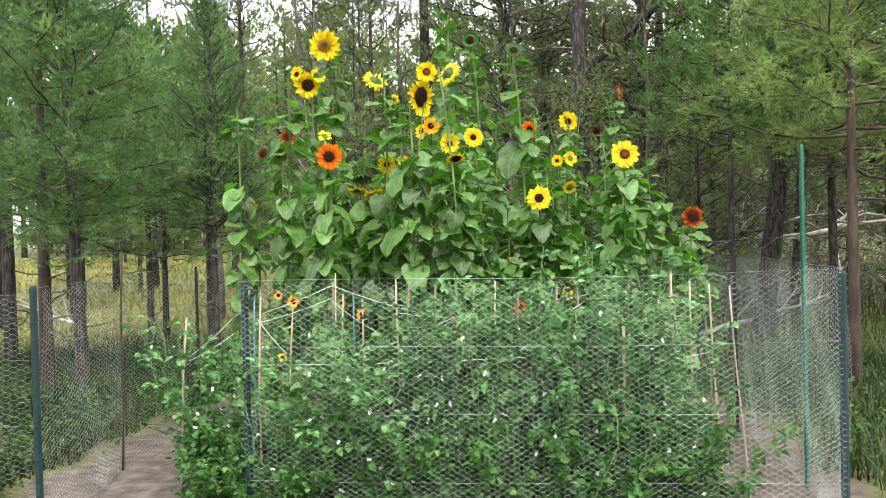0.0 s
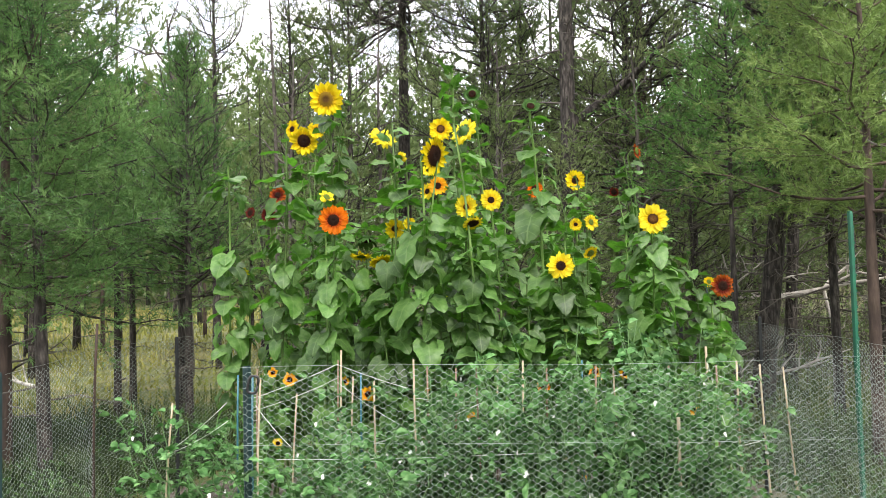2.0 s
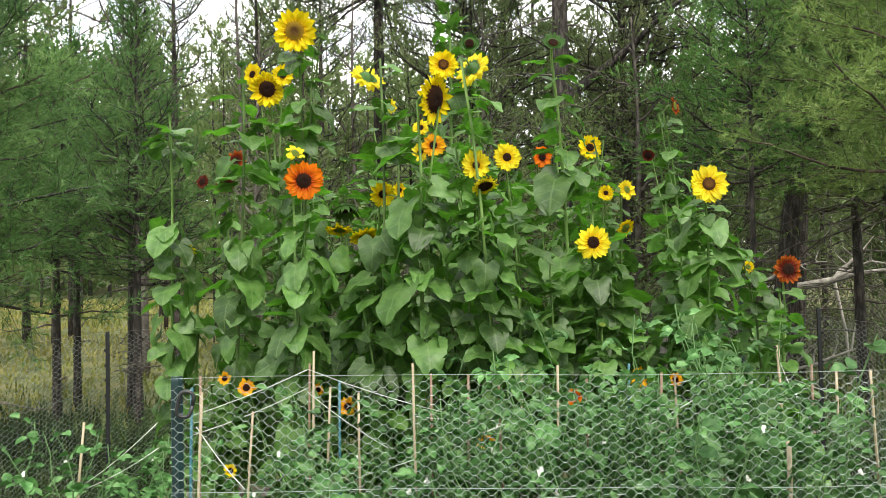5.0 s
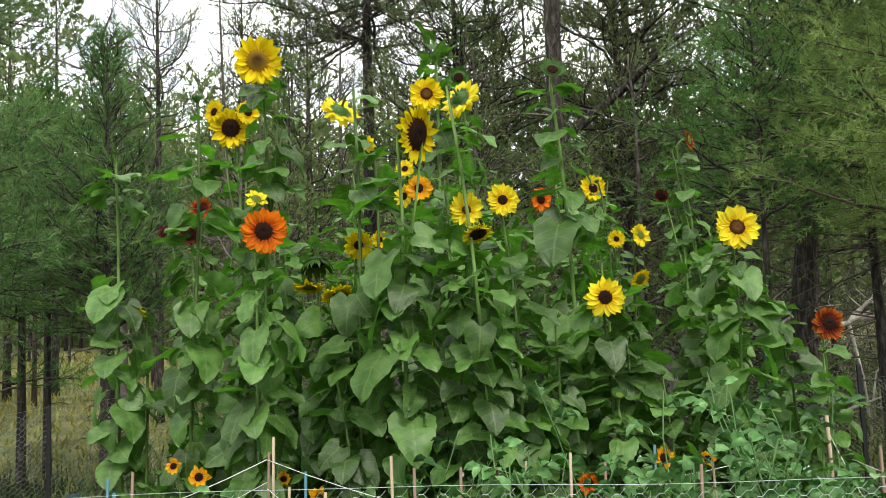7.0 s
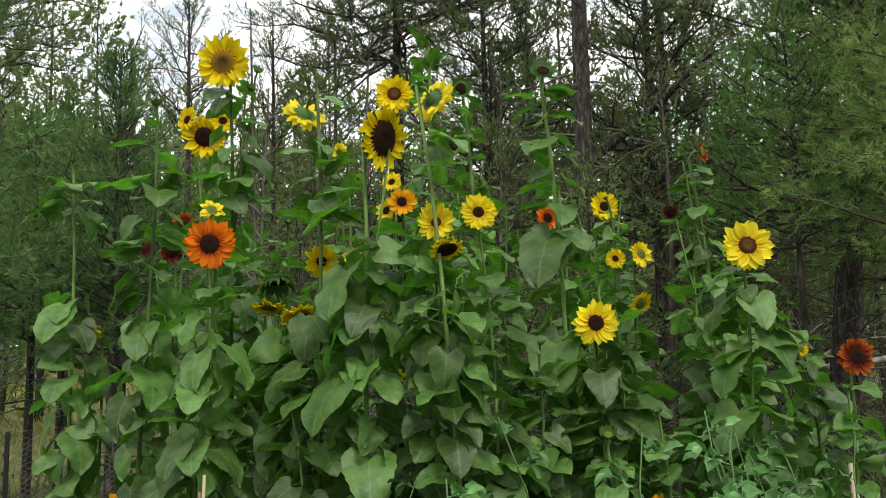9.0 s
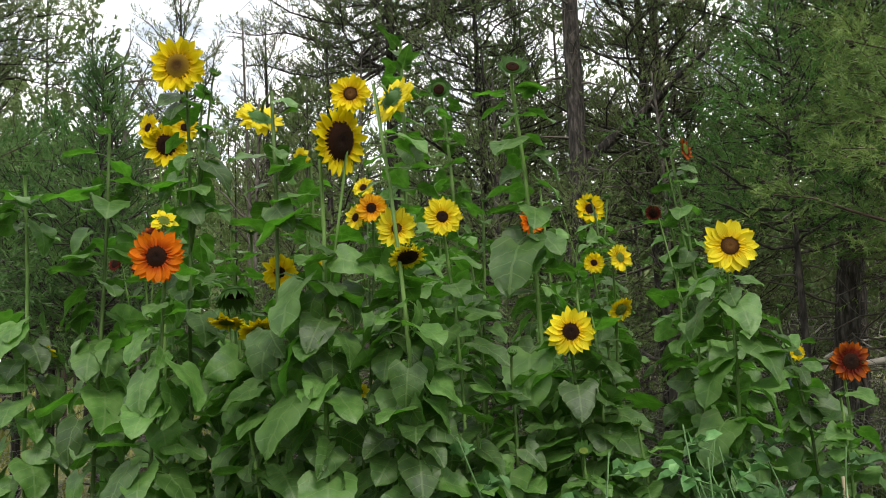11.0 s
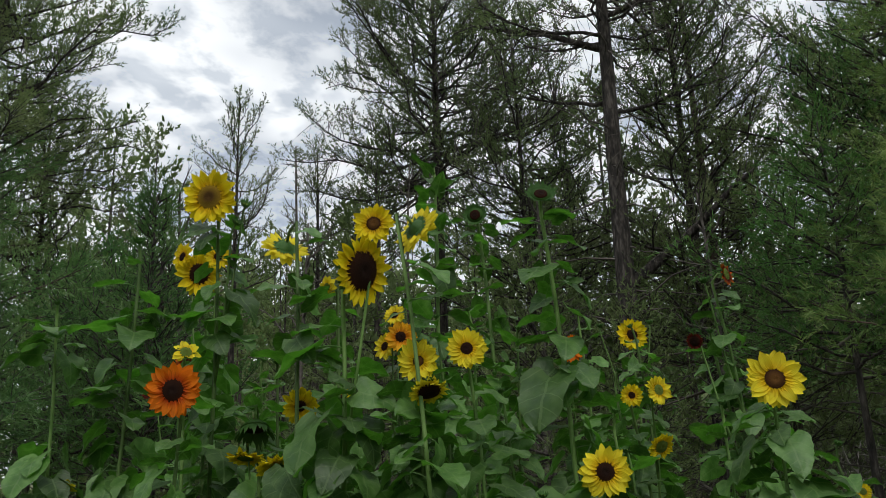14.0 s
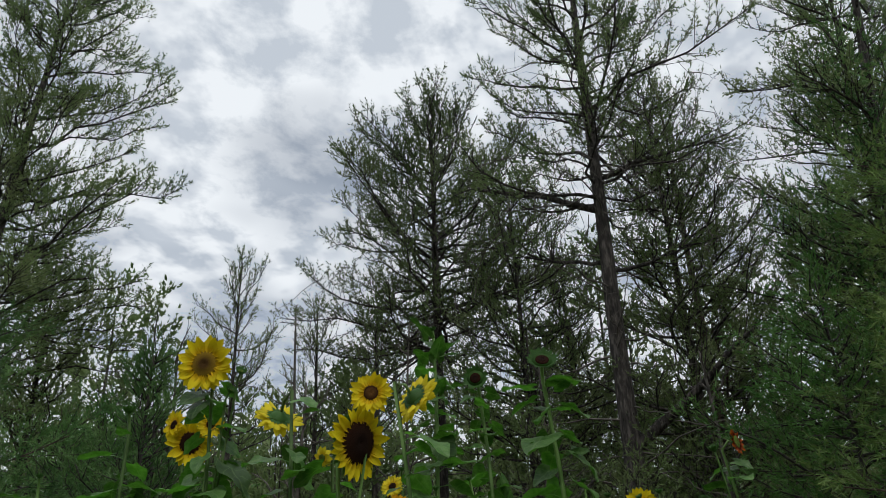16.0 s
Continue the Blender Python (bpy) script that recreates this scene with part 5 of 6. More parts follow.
sunflower(1.54, 5.525, 1.495, (0.05, -1, 0.1), 0.074, 0.031, RUST, DISC_DARK, label="sunflower with a rust red head leaning out of the bed", leaves=7, size=0.19, base=(1.28, 5.42), count=22)
sunflower(0.69, 5.595, 1.891, (0.1, -1, 0.2), 0.042, 0.014, YELLOW, DISC_DARK, label="branching sunflower with small yellow heads", extra=[(0.080, -0.112, 0.003, (0.5, -0.8, 0.1), 0.052, 0.02, LEMON, DISC_GREEN, False), (0.073, -0.091, -0.181, (0.4, -0.7, -0.5), 0.05, 0.024, YELLOW, DISC_GREEN, False)])
sunflower(-0.375, 5.173, 1.867, (0.35, -0.85, -0.25), 0.062, 0.02, YELLOW, DISC_DARK, label=MID, size=0.21, extra=[(0.055, 0.300, 0.050, (0.2, -0.9, 0.1), 0.04, 0.013, YELLOW, DISC_DARK, False)], own=[(1.68, -99, 0.152, 3, 1), (1.69, -166, 0.163, 2, 1), (1.5, -141, 0.163, 2, 0), (1.33, -166, 0.159, 2, 1), (1.32, -100, 0.152, 3, 1)])
sunflower(-0.551, 5.25, 1.806, (0.15, -0.35, -0.95), 0.065, 0.045, None, DISC_DARK, label="sunflower hanging its fading head", size=0.22, bud=True, neck=0.12, extra=[(0.087, -0.018, -0.123, (0.15, -0.4, -0.9), 0.075, 0.03, YELLOW, DISC_GREEN, False), (-0.03, 0.0, -0.09, (0, -0.3, -1), 0.065, 0.03, YELLOW, DISC_GREEN, False)])
sunflower(-1.48, 6.571, 2.098, (0.2, -0.9, -0.2), 0.06, 0.03, WINE, DISC_DARK, label="sunflower with wine red heads at the edge of the bed", extra=[(0.085, -0.061, 0.138, (0.1, -0.9, 0.2), 0.065, 0.025, RUST, DISC_DARK, False), (-0.14, 0.0, 0.02, (-0.3, -0.8, 0.2), 0.045, 0.025, WINE, DISC_DARK, False)])
sunflower(1.142, 5.968, 2.391, (0.8, -0.55, 0.1), 0.05, 0.026, RUST, DISC_GREEN, label="sunflower with an orange head seen from the side", size=0.17, extra=[(-0.165, -0.061, -0.274, (-0.4, -0.7, -0.3), 0.034, 0.02, WINE, DISC_DARK, False), (-0.09, 0, -0.02, (-0.2, -0.3, 0.9), 0.03, 0.017, None, DISC_GREEN, True)])
sunflower(1.791, 6.787, 1.518, (0.0, -1, 0.2), 0.042, 0.018, YELLOW, DISC_GREEN, label="small sunflower opening its first yellow petals", size=0.18)
sunflower(0.564, 5.073, 1.276, (0.0, -0.6, 0.8), 0.035, 0.02, None, DISC_GREEN, label="short sunflower with a bright green bud", size=0.13, bud=True, own=[(1.24, -166, 0.073, 1, 0), (1.24, -14, 0.073, 1, 0), (1.18, -113, 0.109, 2, 0), (1.25, -49, 0.07, 1, 1), (1.25, -126, 0.07, 0, 0), (1.19, -28, 0.088, 2, 0)])
sunflower(-1.419, 5.439, 2.323, (0.1, -0.2, 1), 0.025, 0.011, None, DISC_GREEN, label="leafy sunflower without an open head at the bed's end", size=0.25, bud=True, base=(-1.38, 5.62), own=[(1.81, -97, 0.155, 2, 0), (1.62, -14, 0.166, 3, 2), (1.32, -42, 0.155, 2, 0), (2.2, -14, 0.124, 3, 1), (2.12, -67, 0.139, 2, 2), (2.03, -151, 0.116, 2, 1), (2.27, -56, 0.17, 0, 1), (2.21, -142, 0.142, 1, 1), (1.24, -14, 0.139, 3, 1)])
SMALL = "side shoot of a sunflower opening a few yellow petals"
sunflower(-0.355, 5.4, 2.307, (-0.3, -0.8, -0.3), 0.036, 0.013, LEMON, DISC_GREEN, label=SMALL, leaves=6, size=0.13, ragged=0.5, count=9)
sunflower(-0.756, 5.15, 2.056, (0.4, -0.6, 0.4), 0.045, 0.02, LEMON, DISC_GREEN, label=SMALL, leaves=6, size=0.13, ragged=0.5, count=10)
sunflower(-0.127, 5.2, 1.471, (0.3, -0.9, 0.1), 0.03, 0.011, LEMON, DISC_GREEN, label=SMALL, leaves=6, size=0.13, ragged=0.4, count=9)
sunflower(-1.353, 5.5, 1.65, (-0.2, -0.7, -0.5), 0.036, 0.012, LEMON, DISC_GREEN, label=SMALL, leaves=8, size=0.14, ragged=0.5, count=7)
sunflower(-0.603, 5.6, 2.082, (0.2, -0.5, 0.8), 0.03, 0.018, None, DISC_GREEN, label="side shoot of a sunflower still in bud", leaves=8, size=0.13, bud=True)
YOUNG, BACK = "sunflower stalk with broad drooping leaves and a small bud", "leafy sunflower stalk near the back of the bed"


def filler_stalks():
    rng = np.random.default_rng(404)
    for row, (y, n) in enumerate(((5.14, 8), (5.35, 8), (5.65, 8), (6.1, 8), (6.6, 7))):
        for k in range(n):
            x = -1.28 + 2.78 * (k + 0.2 + 0.6 * rng.random()) / n
            tall = (1.3, 1.56, 1.88, 2.12, 2.24)[row] - (0.42 if x < 0 else 0.24) * max(0, abs(x) - 0.55) + rng.uniform(-0.15, 0.16 + 0.03 * row)
            sunflower(x, y + rng.normal(0, 0.07), tall, (rng.normal(0, 0.2), -0.3, 1), 0.03, 0.012, None, DISC_GREEN, label=YOUNG if row < 2 else BACK, size=rng.uniform(0.165, 0.215), bud=True)


filler_stalks()
sunflower(-1.03, 5.3, 2.5, (0, -0.2, 1), 0.03, 0.018, None, DISC_GREEN, label=YOUNG, size=0.2, bud=True, own=[(2.22, -60, 0.144, 1, 2), (2.29, -14, 0.12, 0, 1), (2.24, -129, 0.154, 0, 1), (2.05, -14, 0.136, 1, 1), (2.45, -126, 0.07, 1, 1), (2.47, -14, 0.077, 1, 1), (1.73, -84, 0.142, 2, 1), (1.57, -46, 0.159, 2, 0), (1.49, -112, 0.152, 3, 1), (1.92, -166, 0.133, 2, 1), (2.03, -116, 0.12, 0, 0)])
LOWER = "low branching plant with small orange brown-eyed flowers"
for lx, ly, lz, lp, lr in ((-0.98, 5.12, 1.03, GOLD, 0.06), (-1.08, 5.14, 1.07, GOLD, 0.045), (-0.53, 5.06, 0.95, GOLD, 0.062), (-0.66, 5.08, 1.02, GOLD, 0.04), (-0.09, 5.06, 1.02, GOLD, 0.05), (-0.22, 5.06, 0.95, GOLD, 0.045), (0.05, 4.8, 0.84, GOLD, 0.06), (0.43, 5.02, 0.98, ORANGE, 0.06), (0.71, 5.06, 1.05, GOLD, 0.065), (0.88, 5.12, 1.03, GOLD, 0.05), (-0.52, 4.8, 0.58, GOLD, 0.05), (0.6, 4.8, 0.53, GOLD, 0.045), (1.2, 4.95, 0.86, GOLD, 0.05), (-1.02, 5.0, 0.7, YELLOW, 0.045)):
    sunflower(lx, ly, lz, (0.1, -1, 0.15), lr * 0.7, lr * 0.28, lp, DISC_DARK, label=LOWER, leaves=4, size=0.11, thick=0.7, ragged=0.3, count=13)



# ---- pea vines, canes and strings ----
def pea_meshes(seed, h, mat, leaf, nodes, spread, flowers):
    """Vine, leaves and white flowers of one climbing plant."""
    rng = np.random.default_rng(seed)
    g = Geo()
    P, D, N, S = [], [], [], []
    fp = []
    for stem in range(3):
        az = rng.random() * 6.28
        pts, p = [], np.array([rng.normal(0, 0.03), rng.normal(0, 0.03), 0.0])
        steps = 11
        hh = h * rng.uniform(0.75, 1.0)
        for k in range(steps + 1):
            pts.append(p.copy())
            az += rng.normal(0, 0.9)
            p = p + np.array([math.cos(az) * spread, math.sin(az) * spread, hh / steps])
        g.tube(pts, [0.0026] * len(pts), 3, False)
        for k in range(nodes):
            f = (k + rng.random()) / nodes * steps
            q = min(int(f), steps - 1)
            b = pts[q] + (pts[q + 1] - pts[q]) * (f - q)
            w = rng.random() * 6.28
            out = np.array([math.cos(w), math.sin(w), rng.normal(0.25, 0.3)])
            reach = rng.uniform(0.03, 0.085)
            end = b + out * reach
            g.tube([b, end], [0.0014, 0.0008], 3, False)
            for side in (-1, 1, -1, 1, 0):
                at = end if side == 0 else b + out * reach * rng.uniform(0.1, 0.95)
                ww = w + side * rng.uniform(0.6, 1.4)
                P.append(at)
                D.append([math.cos(ww), math.sin(ww), rng.normal(0.1, 0.4)])
                N.append([rng.normal(0, 0.5), rng.normal(0, 0.5) - 0.35, 1.0])
                S.append(leaf * rng.uniform(0.65, 1.2))
            if rng.random() < flowers:
                fp.append(end + np.array([0, 0, 0.02]))
            if rng.random() < 0.25:
                t0 = end
                curl = [t0 + np.array([math.cos(w + c * 1.2) * 0.012 * c, math.sin(w + c * 1.2) * 0.012 * c, 0.012 * c]) for c in range(5)]
                g.tube(curl, [0.0008] * 5, 3, False)
    P, D, N, S = np.array(P), unit(np.array(D)), unit(np.array(N)), np.array(S)
    vine = g.mesh("vine", PEA_VINE)
    leaves = tri_mesh("leaves", leaflet_corners(rng, P, D, N, S), mat, 4)
    blossoms = None
    if fp:
        fp = np.repeat(np.array(fp), 5, axis=0)
        d = unit(rng.normal(size=(len(fp), 3)) + np.array([0, -0.6, 0.3]))
        n = unit(rng.normal(size=(len(fp), 3)))
        blossoms = tri_mesh("blossoms", leaflet_corners(rng, fp, d, n, np.full(len(fp), 0.013), 1.1), WHITE_PETAL, 4)
    return vine, leaves, blossoms


PEA_KINDS = [pea_meshes(200 + k, 1.0, PEA_LEAF, 0.05, 14, 0.046, 0.03) for k in range(6)]
LOW_KINDS = [pea_meshes(230 + k, 0.42, PEA_LOW, 0.036, 26, 0.036, 0.03) for k in range(4)]


def pea_plant(x, y, kind, h, turn, label, group):
    vine, leaves, blossoms = kind
    ob = thing("pea_plant", x, y, 0, label, "pea plant", group, turn=turn)
    ob.scale = (1, 1, h)
    part("vine", vine, ob)
    part("leaves", leaves, ob)
    if blossoms:
        part("blossoms", blossoms, ob, label="small white pea flowers")
    return ob


def pea_bed():
    rng = np.random.default_rng(9)
    for row, (y, n) in enumerate(((3.96, 24), (4.2, 24), (4.45, 22), (4.68, 20))):
        for k in range(n):
            x = -0.74 + 2.02 * (k + rng.random()) / n
            tall = 0.94 + 0.12 * math.sin(x * 5 + row) + rng.uniform(-0.16, 0.16) + 0.3 * min(1, max(0, (x + 0.15) / 0.5)) - 1.3 * max(0, x - 0.95)
            pea_plant(x, y + rng.normal(0, 0.05), PEA_KINDS[int(rng.integers(0, 6))], tall, float(rng.uniform(0, 360)), "climbing pea plant with pale green leaves and white flowers", "peas behind the wire")
    for x, y, h in ((1.0, 4.35, 1.38), (1.08, 4.42, 1.3), (0.93, 4.5, 1.25), (0.35, 4.3, 1.2), (-0.1, 4.4, 1.2)):
        pea_plant(x, y, PEA_KINDS[int(rng.integers(0, 6))], h, float(rng.uniform(0, 360)), "tall pea plant climbing above the wire", "peas behind the wire")
    for k in range(64):
        x = -0.78 + 2.1 * (k + rng.random()) / 64
        pea_plant(x, 3.93 + rng.random() * 0.22, LOW_KINDS[int(rng.integers(0, 4))], rng.uniform(0.8, 1.7), float(rng.uniform(0, 360)), "low leafy bean plant at the foot of the wire", "low beans in the bed")
    for k in range(9):
        pea_plant(-1.3 + rng.normal(0, 0.1), 4.5 + rng.normal(0, 0.13), PEA_KINDS[int(rng.integers(0, 6))], rng.uniform(0.75, 1.08), float(rng.uniform(0, 360)), "pea plant climbing a cane beside the path", "peas beside the path")
    for k in range(12):
        pea_plant(-1.12 + rng.normal(0, 0.13), 4.35 + rng.normal(0, 0.16), LOW_KINDS[int(rng.integers(0, 4))], rng.uniform(0.8, 1.4), float(rng.uniform(0, 360)), "bushy low bean plant beside the path", "low beans beside the path")


pea_bed()


def cane(x, y, h, mat=None, lean=(0.0, 0.0), r=0.0049, label="thin bamboo cane holding up the peas"):
    ob = new("garden_cane", rod(h, r, mat or BAMBOO, lean))
    ob.matrix_basis = pose(x - lean[0], y - lean[1], 0)
    return tagged(ob, label, "cane", "canes among the peas")


cane(-1.4, 4.48, 1.0, BAMBOO, (0.07, 0.0))
cane(-0.63, 4.72, 1.17, BAMBOO_RED)
cane(-0.61, 4.70, 1.22, BAMBOO)
cane(-0.41, 4.46, 1.09, BAMBOO, (-0.02, 0))
cane(-0.21, 4.36, 1.2, BAMBOO, (-0.03, 0))
cane(-0.15, 4.4, 1.16, BAMBOO_RED, (-0.02, 0))
cane(-0.02, 4.5, 1.14, BAMBOO_RED)
cane(-0.9, 4.25, 1.13, BAMBOO, (0.03, 0))
cane(-1.0, 4.55, 1.15, BAMBOO_RED)
cane(0.62, 4.3, 1.16, BAMBOO_RED, (0.02, 0))
cane(0.91, 3.99, 0.99, BAMBOO, (-0.01, 0), 0.008)
cane(0.84, 4.39, 0.8, BAMBOO)
cane(1.32, 5.12, 1.17, BAMBOO, (-0.04, 0), 0.0075)
cane(1.41, 4.51, 1.13, BAMBOO, (-0.06, 0))
cane(1.22, 4.55, 1.15, BAMBOO_RED, (-0.02, 0))
cane(1.33, 4.6, 1.14, BAMBOO, (-0.02, 0))
cane(0.3, 4.5, 1.17, BAMBOO)
cane(0.42, 4.62, 1.12, BAMBOO_RED)
for cx, cy, ch, cl in ((-0.74, 4.28, 1.06, 0.05), (-0.5, 4.4, 1.12, 0.03), (0.08, 4.35, 1.16, -0.04), (0.18, 4.62, 1.13, 0.02), (0.74, 4.6, 1.12, -0.05), (1.02, 4.66, 1.14, 0.03), (1.5, 4.46, 1.12, -0.09)):
    cane(cx, cy, ch, BAMBOO_RED if ch > 1.13 else BAMBOO, (cl, 0.02), 0.0042)
BLUE = "blue green plastic coated garden stake"
cane(1.13, 4.5, 0.72, BLUE_STAKE, (-0.04, 0), 0.0055, BLUE)
cane(0.61, 4.78, 1.14, BLUE_STAKE, (0.01, 0), 0.0055, BLUE)
cane(-0.52, 4.75, 1.1, BLUE_STAKE, (-0.01, 0), 0.0055, BLUE)
cane(-0.95, 4.3, 1.14, BLUE_STAKE, (0, 0), 0.0055, BLUE)
cane(-1.16, 4.75, 1.1, BLUE_STAKE, (0, 0), 0.0055, BLUE)



def strings():
    def tie(a, b, sag=0.01):
        g = Geo()
        a, b = Vector(a), Vector(b)
        pts = [a.lerp(b, f) + Vector((0, 0, -sag * 4 * f * (1 - f))) for f in (0, 0.25, 0.5, 0.75, 1)]
        g.tube(pts, 0.0014, 4)
        ob = new("garden_string", g.mesh("garden_string", STRING))
        tagged(ob, "white string tied between the canes", "string", "strings among the peas")

    tie((-0.63, 4.7, 1.15), (-1.1, 4.62, 0.98))
    tie((-0.63, 4.7, 1.15), (-0.1, 4.6, 0.99))
    tie((-0.63, 4.7, 1.08), (-0.95, 4.3, 0.98))
    tie((-0.63, 4.7, 1.06), (-0.3, 4.5, 0.88))
    tie((-0.95, 4.35, 1.0), (-0.72, 4.1, 0.85))
    tie((-0.9, 4.2, 0.78), (0.5, 4.05, 0.83))
    tie((-0.4, 4.45, 0.8), (0.1, 4.3, 1.0))
    tie((-0.2, 4.36, 1.02), (0.15, 4.5, 0.98))
    tie((0.45, 4.5, 0.88), (0.75, 4.4, 1.05))
    tie((0.6, 4.75, 1.04), (0.9, 4.7, 1.1))
    tie((0.62, 4.75, 1.02), (0.35, 4.5, 0.9))
    tie((1.32, 5.1, 1.1), (1.27, 4.6, 0.82))
    tie((1.4, 4.52, 1.02), (1.3, 4.9, 1.05))
    tie((1.42, 4.5, 0.8), (1.28, 4.7, 0.9))
    tie((1.42, 4.5, 0.78), (0.7, 4.2, 0.72))
    tie((-1.4, 4.5, 0.78), (-1.12, 4.45, 1.0))
    tie((-1.4, 4.5, 0.76), (-1.1, 4.4, 0.92))
    tie((0.3, 4.0, 0.6), (0.75, 4.1, 0.32))


strings()


# ---- grass, weeds and dead wood ----
def grass(name, label, mat, seed, count, region, tall, width, avoid=True):
    """Grass blades over a stretch of ground, each bent over at the tip."""
    rng = np.random.default_rng(seed)
    x = rng.uniform(region[0], region[1], count)
    y = rng.uniform(region[2], region[3], count)
    if avoid:
        edge = 1.0 + 0.18 * np.sin(x * 5 + 1) + 0.12 * np.sin(y * 7)
        keep = (np.abs(x + 0.1) / 2.35) ** 4 + (np.abs(y - 5.2) / 2.45) ** 4 > edge
        x, y = x[keep], y[keep]
    # the patch thins out towards its edges
    inner = np.minimum(np.minimum(x - region[0], region[1] - x), np.minimum(y - region[2], region[3] - y))
    keep = inner + 0.35 * np.sin(x * 2.7 + y * 1.9) > rng.random(len(x)) ** 2 * 1.1
    x, y = x[keep], y[keep]
    patch = np.sin(x * 1.9 + np.sin(y * 1.3) * 2) * np.sin(y * 2.3 + np.cos(x) * 1.5)
    h = rng.uniform(*tall, len(x)) * (1 + 0.35 * patch)
    z = np.array([height(float(a), float(b)) for a, b in zip(x, y)]) - 0.02
    w = rng.uniform(0, 6.28, len(x))
    bend = rng.uniform(0.25, 1.0, len(x)) * h
    wd = rng.uniform(*width, len(x))
    ca, sa = np.cos(w), np.sin(w)
    b0 = np.stack([x - sa * wd, y + ca * wd, z], 1)
    b1 = np.stack([x + sa * wd, y - ca * wd, z], 1)
    m0 = np.stack([x + ca * bend * 0.3 - sa * wd * 0.8, y + sa * bend * 0.3 + ca * wd * 0.8, z + h * 0.6], 1)
    m1 = np.stack([x + ca * bend * 0.3 + sa * wd * 0.8, y + sa * bend * 0.3 - ca * wd * 0.8, z + h * 0.6], 1)
    t = np.stack([x + ca * bend, y + sa * bend, z + h], 1)
    tris = np.stack([b0, b1, m1, b0, m1, m0, m0, m1, t], 1).reshape(-1, 3)
    tagged(new(name, tri_mesh(name, tris, mat)), label, "grass", kind="stuff")


grass("meadow_grass", "yellow green grass of the open meadow", GRASS_DRY, 61, 22000, (-26, -3.0, 9.2, 44), (0.08, 0.24), (0.012, 0.028))
grass("rough_grass", "rough green grass outside the fence", GRASS, 62, 27000, (-8, 8, -5.0, 13), (0.08, 0.26), (0.003, 0.007))
grass("weeds", "tall dark weeds along the outside of the fence", WEED_SHADED_GRASS, 63, 38000, (-6.0, -1.75, 3.3, 10.3), (0.08, 0.3), (0.004, 0.01))
# grass under the pines, its shade painted in by the dark blade colour
grass("side_weeds", "grass outside the wire under the pines, coloured dark for the shade", WEED_SHADED_GRASS, 65, 22000, (1.95, 5.1, 4.6, 9.5), (0.06, 0.24), (0.003, 0.008))
grass("wood_grass", "thin grass under the pines", GRASS, 64, 16000, (-4, 14, 7.6, 26), (0.15, 0.4), (0.006, 0.014))


def leafy_weeds(name, label, seed, region, clumps):
    """Low broad-leaved weeds in uneven clumps."""
    rng = np.random.default_rng(seed)
    cx, cy = rng.uniform(region[0], region[1], clumps), rng.uniform(region[2], region[3], clumps)
    per = 60
    spread = np.repeat(rng.uniform(0.1, 0.32, clumps), per)
    tall = np.repeat(rng.uniform(0.12, 0.5, clumps), per)
    n = clumps * per
    r, w, f = np.sqrt(rng.random(n)) * spread, rng.uniform(0, 6.28, n), rng.random(n)
    p = np.stack([np.repeat(cx, per) + r * np.cos(w), np.repeat(cy, per) + r * np.sin(w), 0.02 + tall * f * (1 - 0.5 * (r / spread) ** 2)], 1)
    d = unit(np.stack([np.cos(w), np.sin(w), rng.normal(0.2, 0.4, n)], 1) + rng.normal(0, 0.3, (n, 3)))
    nrm = unit(rng.normal(0, 0.45, (n, 3)) + np.array([0, -0.2, 1.0]))
    tagged(new(name, tri_mesh(name, leaflet_corners(rng, p, d, nrm, rng.uniform(0.02, 0.055, n), 0.6), WEED_LEAF, 4)), label, "weeds", kind="stuff")


leafy_weeds("leafy_weeds", "dark broad-leaved weeds outside the wire", 66, (-5.0, -2.3, 4.2, 9.0), 100)
leafy_weeds("leafy_weeds", "broad-leaved weeds under the pines", 67, (2.2, 4.6, 4.6, 9.0), 70)


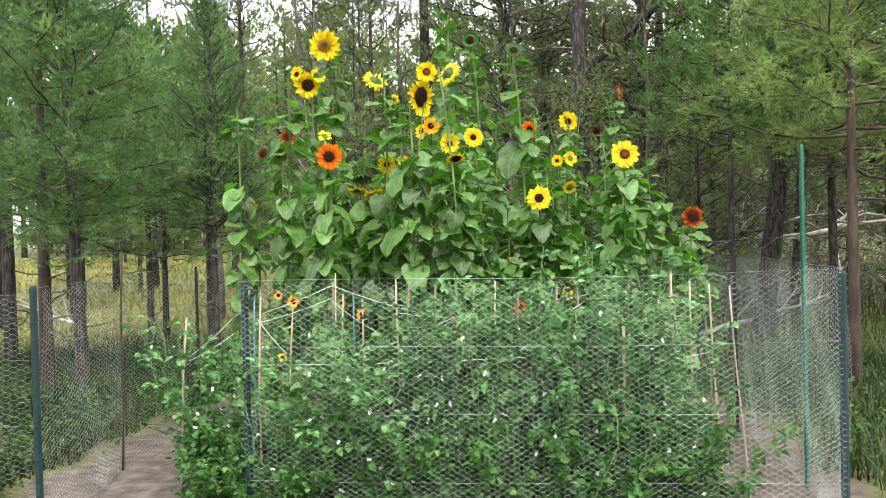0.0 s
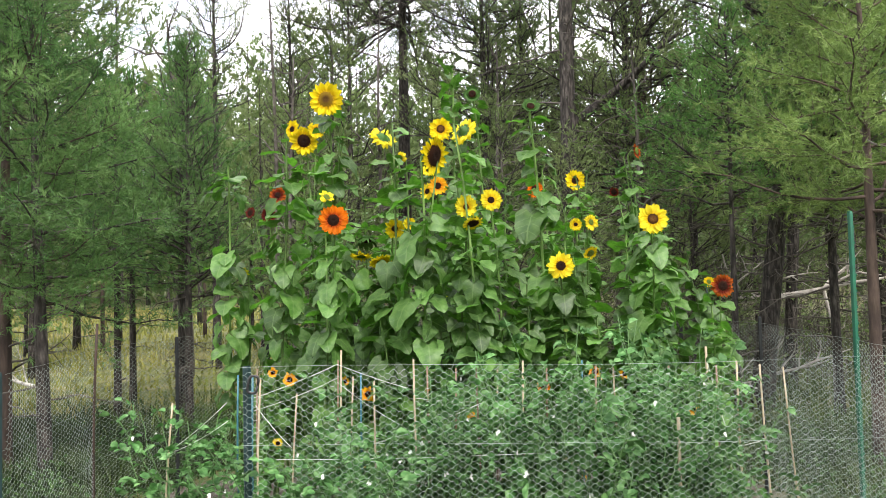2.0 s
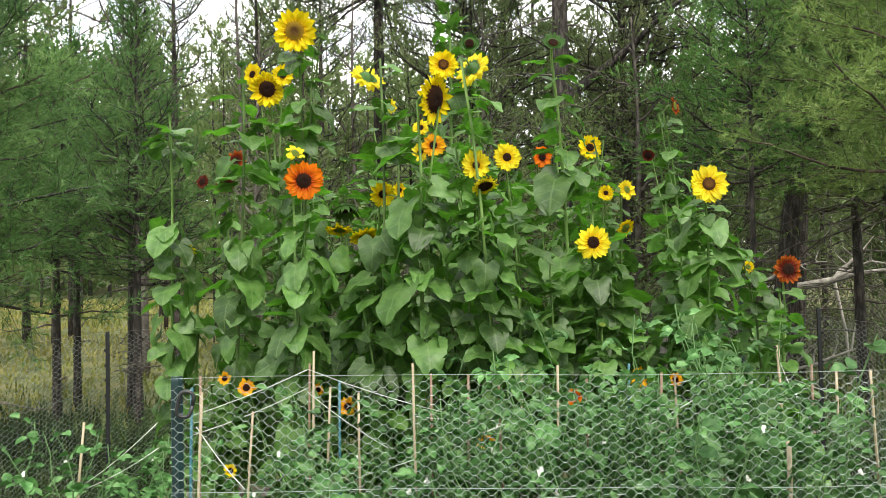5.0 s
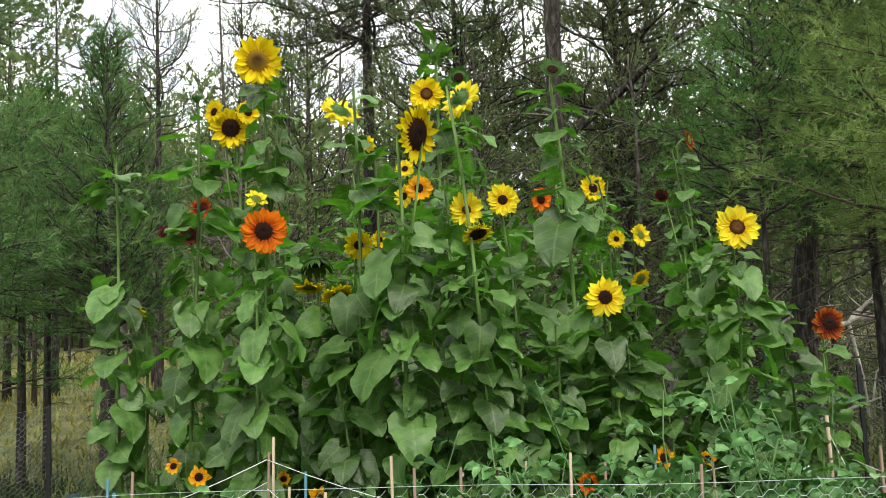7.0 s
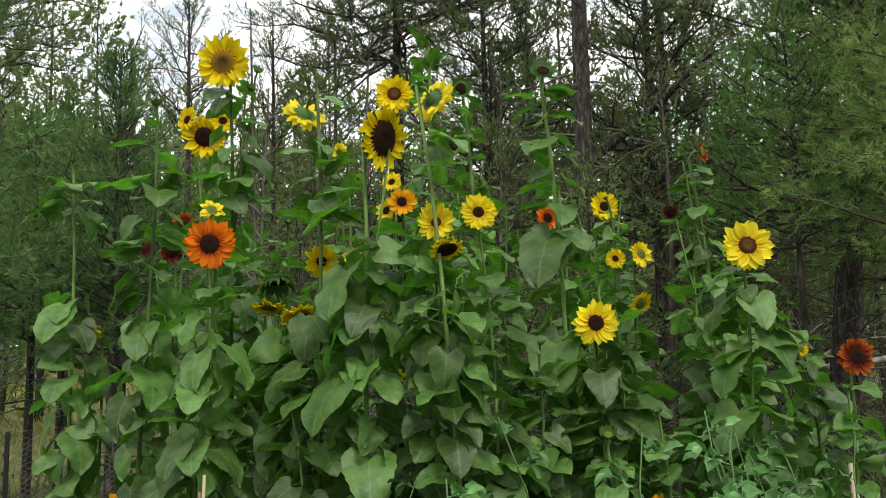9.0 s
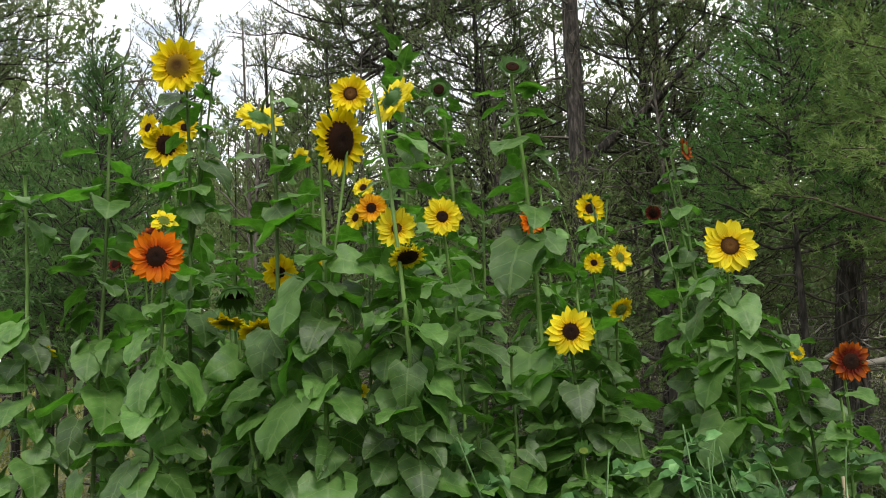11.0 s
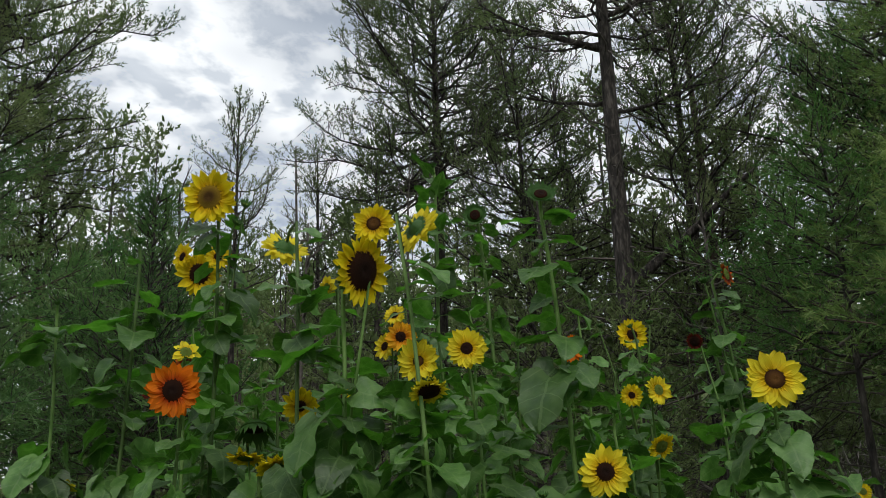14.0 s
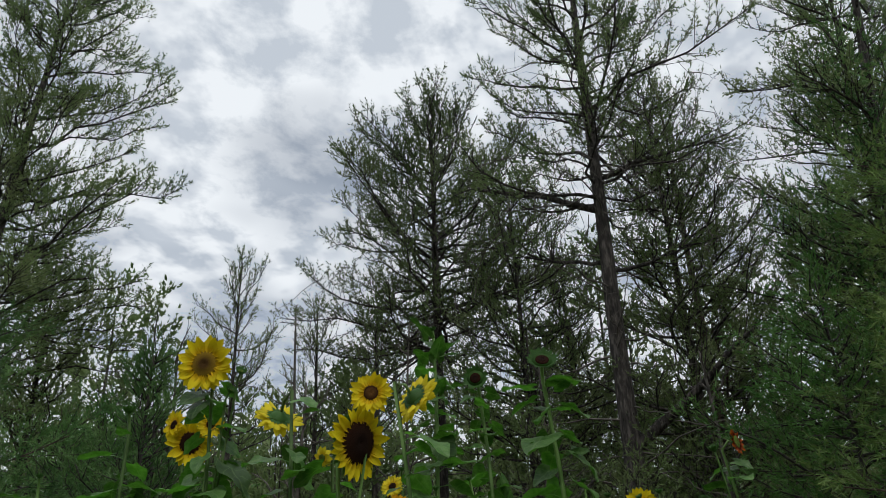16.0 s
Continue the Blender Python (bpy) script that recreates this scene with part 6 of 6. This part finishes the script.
def fallen_tree(name, label, root, az, length, r, seed, count, up=0.06, start=0.1, stump=0.0):
    rng = np.random.default_rng(seed)
    g = Geo()
    pts = limb_path(rng, (0, 0, start), az, up, length, 9, 0.1, 0.1)
    g.tube(pts, [r * (1 - 0.8 * k / 9) for k in range(10)], 8)
    if stump:
        # the broken stump it still hangs on, and the limb that props its far end
        g.tube([(0, 0, -0.1), (0.02, 0.01, start * 0.5), (0, 0, start + 0.06)], [r * 1.3, r * 1.1, r], 8)
        prop = pts[6]
        g.tube([prop, prop * np.array([1, 1, 0.5]) + np.array([0.15, 0.05, 0]), prop * np.array([1, 1, 0]) + np.array([0.22, 0.1, -0.05])], [r * 0.3, r * 0.25, r * 0.2], 6)
    for k in range(count):
        a = 2 + int(rng.random() * 7)
        ln = length * rng.uniform(0.12, 0.4)
        tp = limb_path(rng, pts[a], az + rng.normal(0, 1.0), rng.normal(0.5, 0.5), ln, 5, rng.normal(0, 0.5), 0.28)
        g.tube(tp, [r * 0.38 * (1 - 0.85 * q / 5) for q in range(6)], 5, False)
        for q in range(3):
            t2 = limb_path(rng, tp[2 + q], rng.random() * 6.28, rng.normal(0.3, 0.6), ln * 0.4, 4, 0.2, 0.35)
            g.tube(t2, [r * 0.14, r * 0.11, r * 0.08, r * 0.05, r * 0.02], 4, False)
    ob = new(name, g.mesh(name, DEAD))
    ob.matrix_basis = pose(root[0], root[1], height(*root))
    tagged(ob, label, "dead tree")


# the bleached tree rests on its own broken limbs, its root end on the ground
fallen_tree("fallen_tree", "bleached fallen tree with broken pale branches", (2.5, 11.9), 0.05, 3.4, 0.07, 71, 9, 0.1, 1.1, 1)
fallen_tree("fallen_tree", "tangle of bleached dead branches on the grass", (5.3, 11.6), 0.9, 2.2, 0.045, 72, 11, 0.5)
fallen_tree("fallen_tree", "grey fallen limb lying among the pines", (2.6, 10.6), 0.3, 2.0, 0.035, 73, 9, 0.25)
fallen_tree("fallen_tree", "grey fallen limb beside the meadow", (-6.5, 12.5), 2.6, 2.2, 0.035, 74, 6, 0.1)


def shed():
    ob = thing("shed", -29.5, 60.0, height(-29.5, 60.0), "small white shed far off beyond the meadow", "shed", turn=25)
    core = part("wall", Geo().box((0, 0, 1.0), (2.94, 2.14, 2.0)).mesh("wall", SHED_WALL, False), ob)
    board = Geo().box((0, 0, 0), (3.0, 2.2, 0.2)).mesh("board", SHED_WALL, False)
    for k in range(9):
        part("board", board, core, pose(0, 0, 0.12 + 0.22 * k))
    r = Geo()
    for s in (-1, 1):
        r.box((0, 0, 0), (3.3, 1.35, 0.06), pose(0, s * 0.58, 2.3, -s * 24, 0, 0))
    part("roof", r.mesh("roof", SHED_ROOF, False), ob)
    d = Geo().box((0.5, -1.12, 0.95), (0.8, 0.05, 1.8))
    part("door", d.mesh("door", SHED_ROOF, False), ob)


shed()
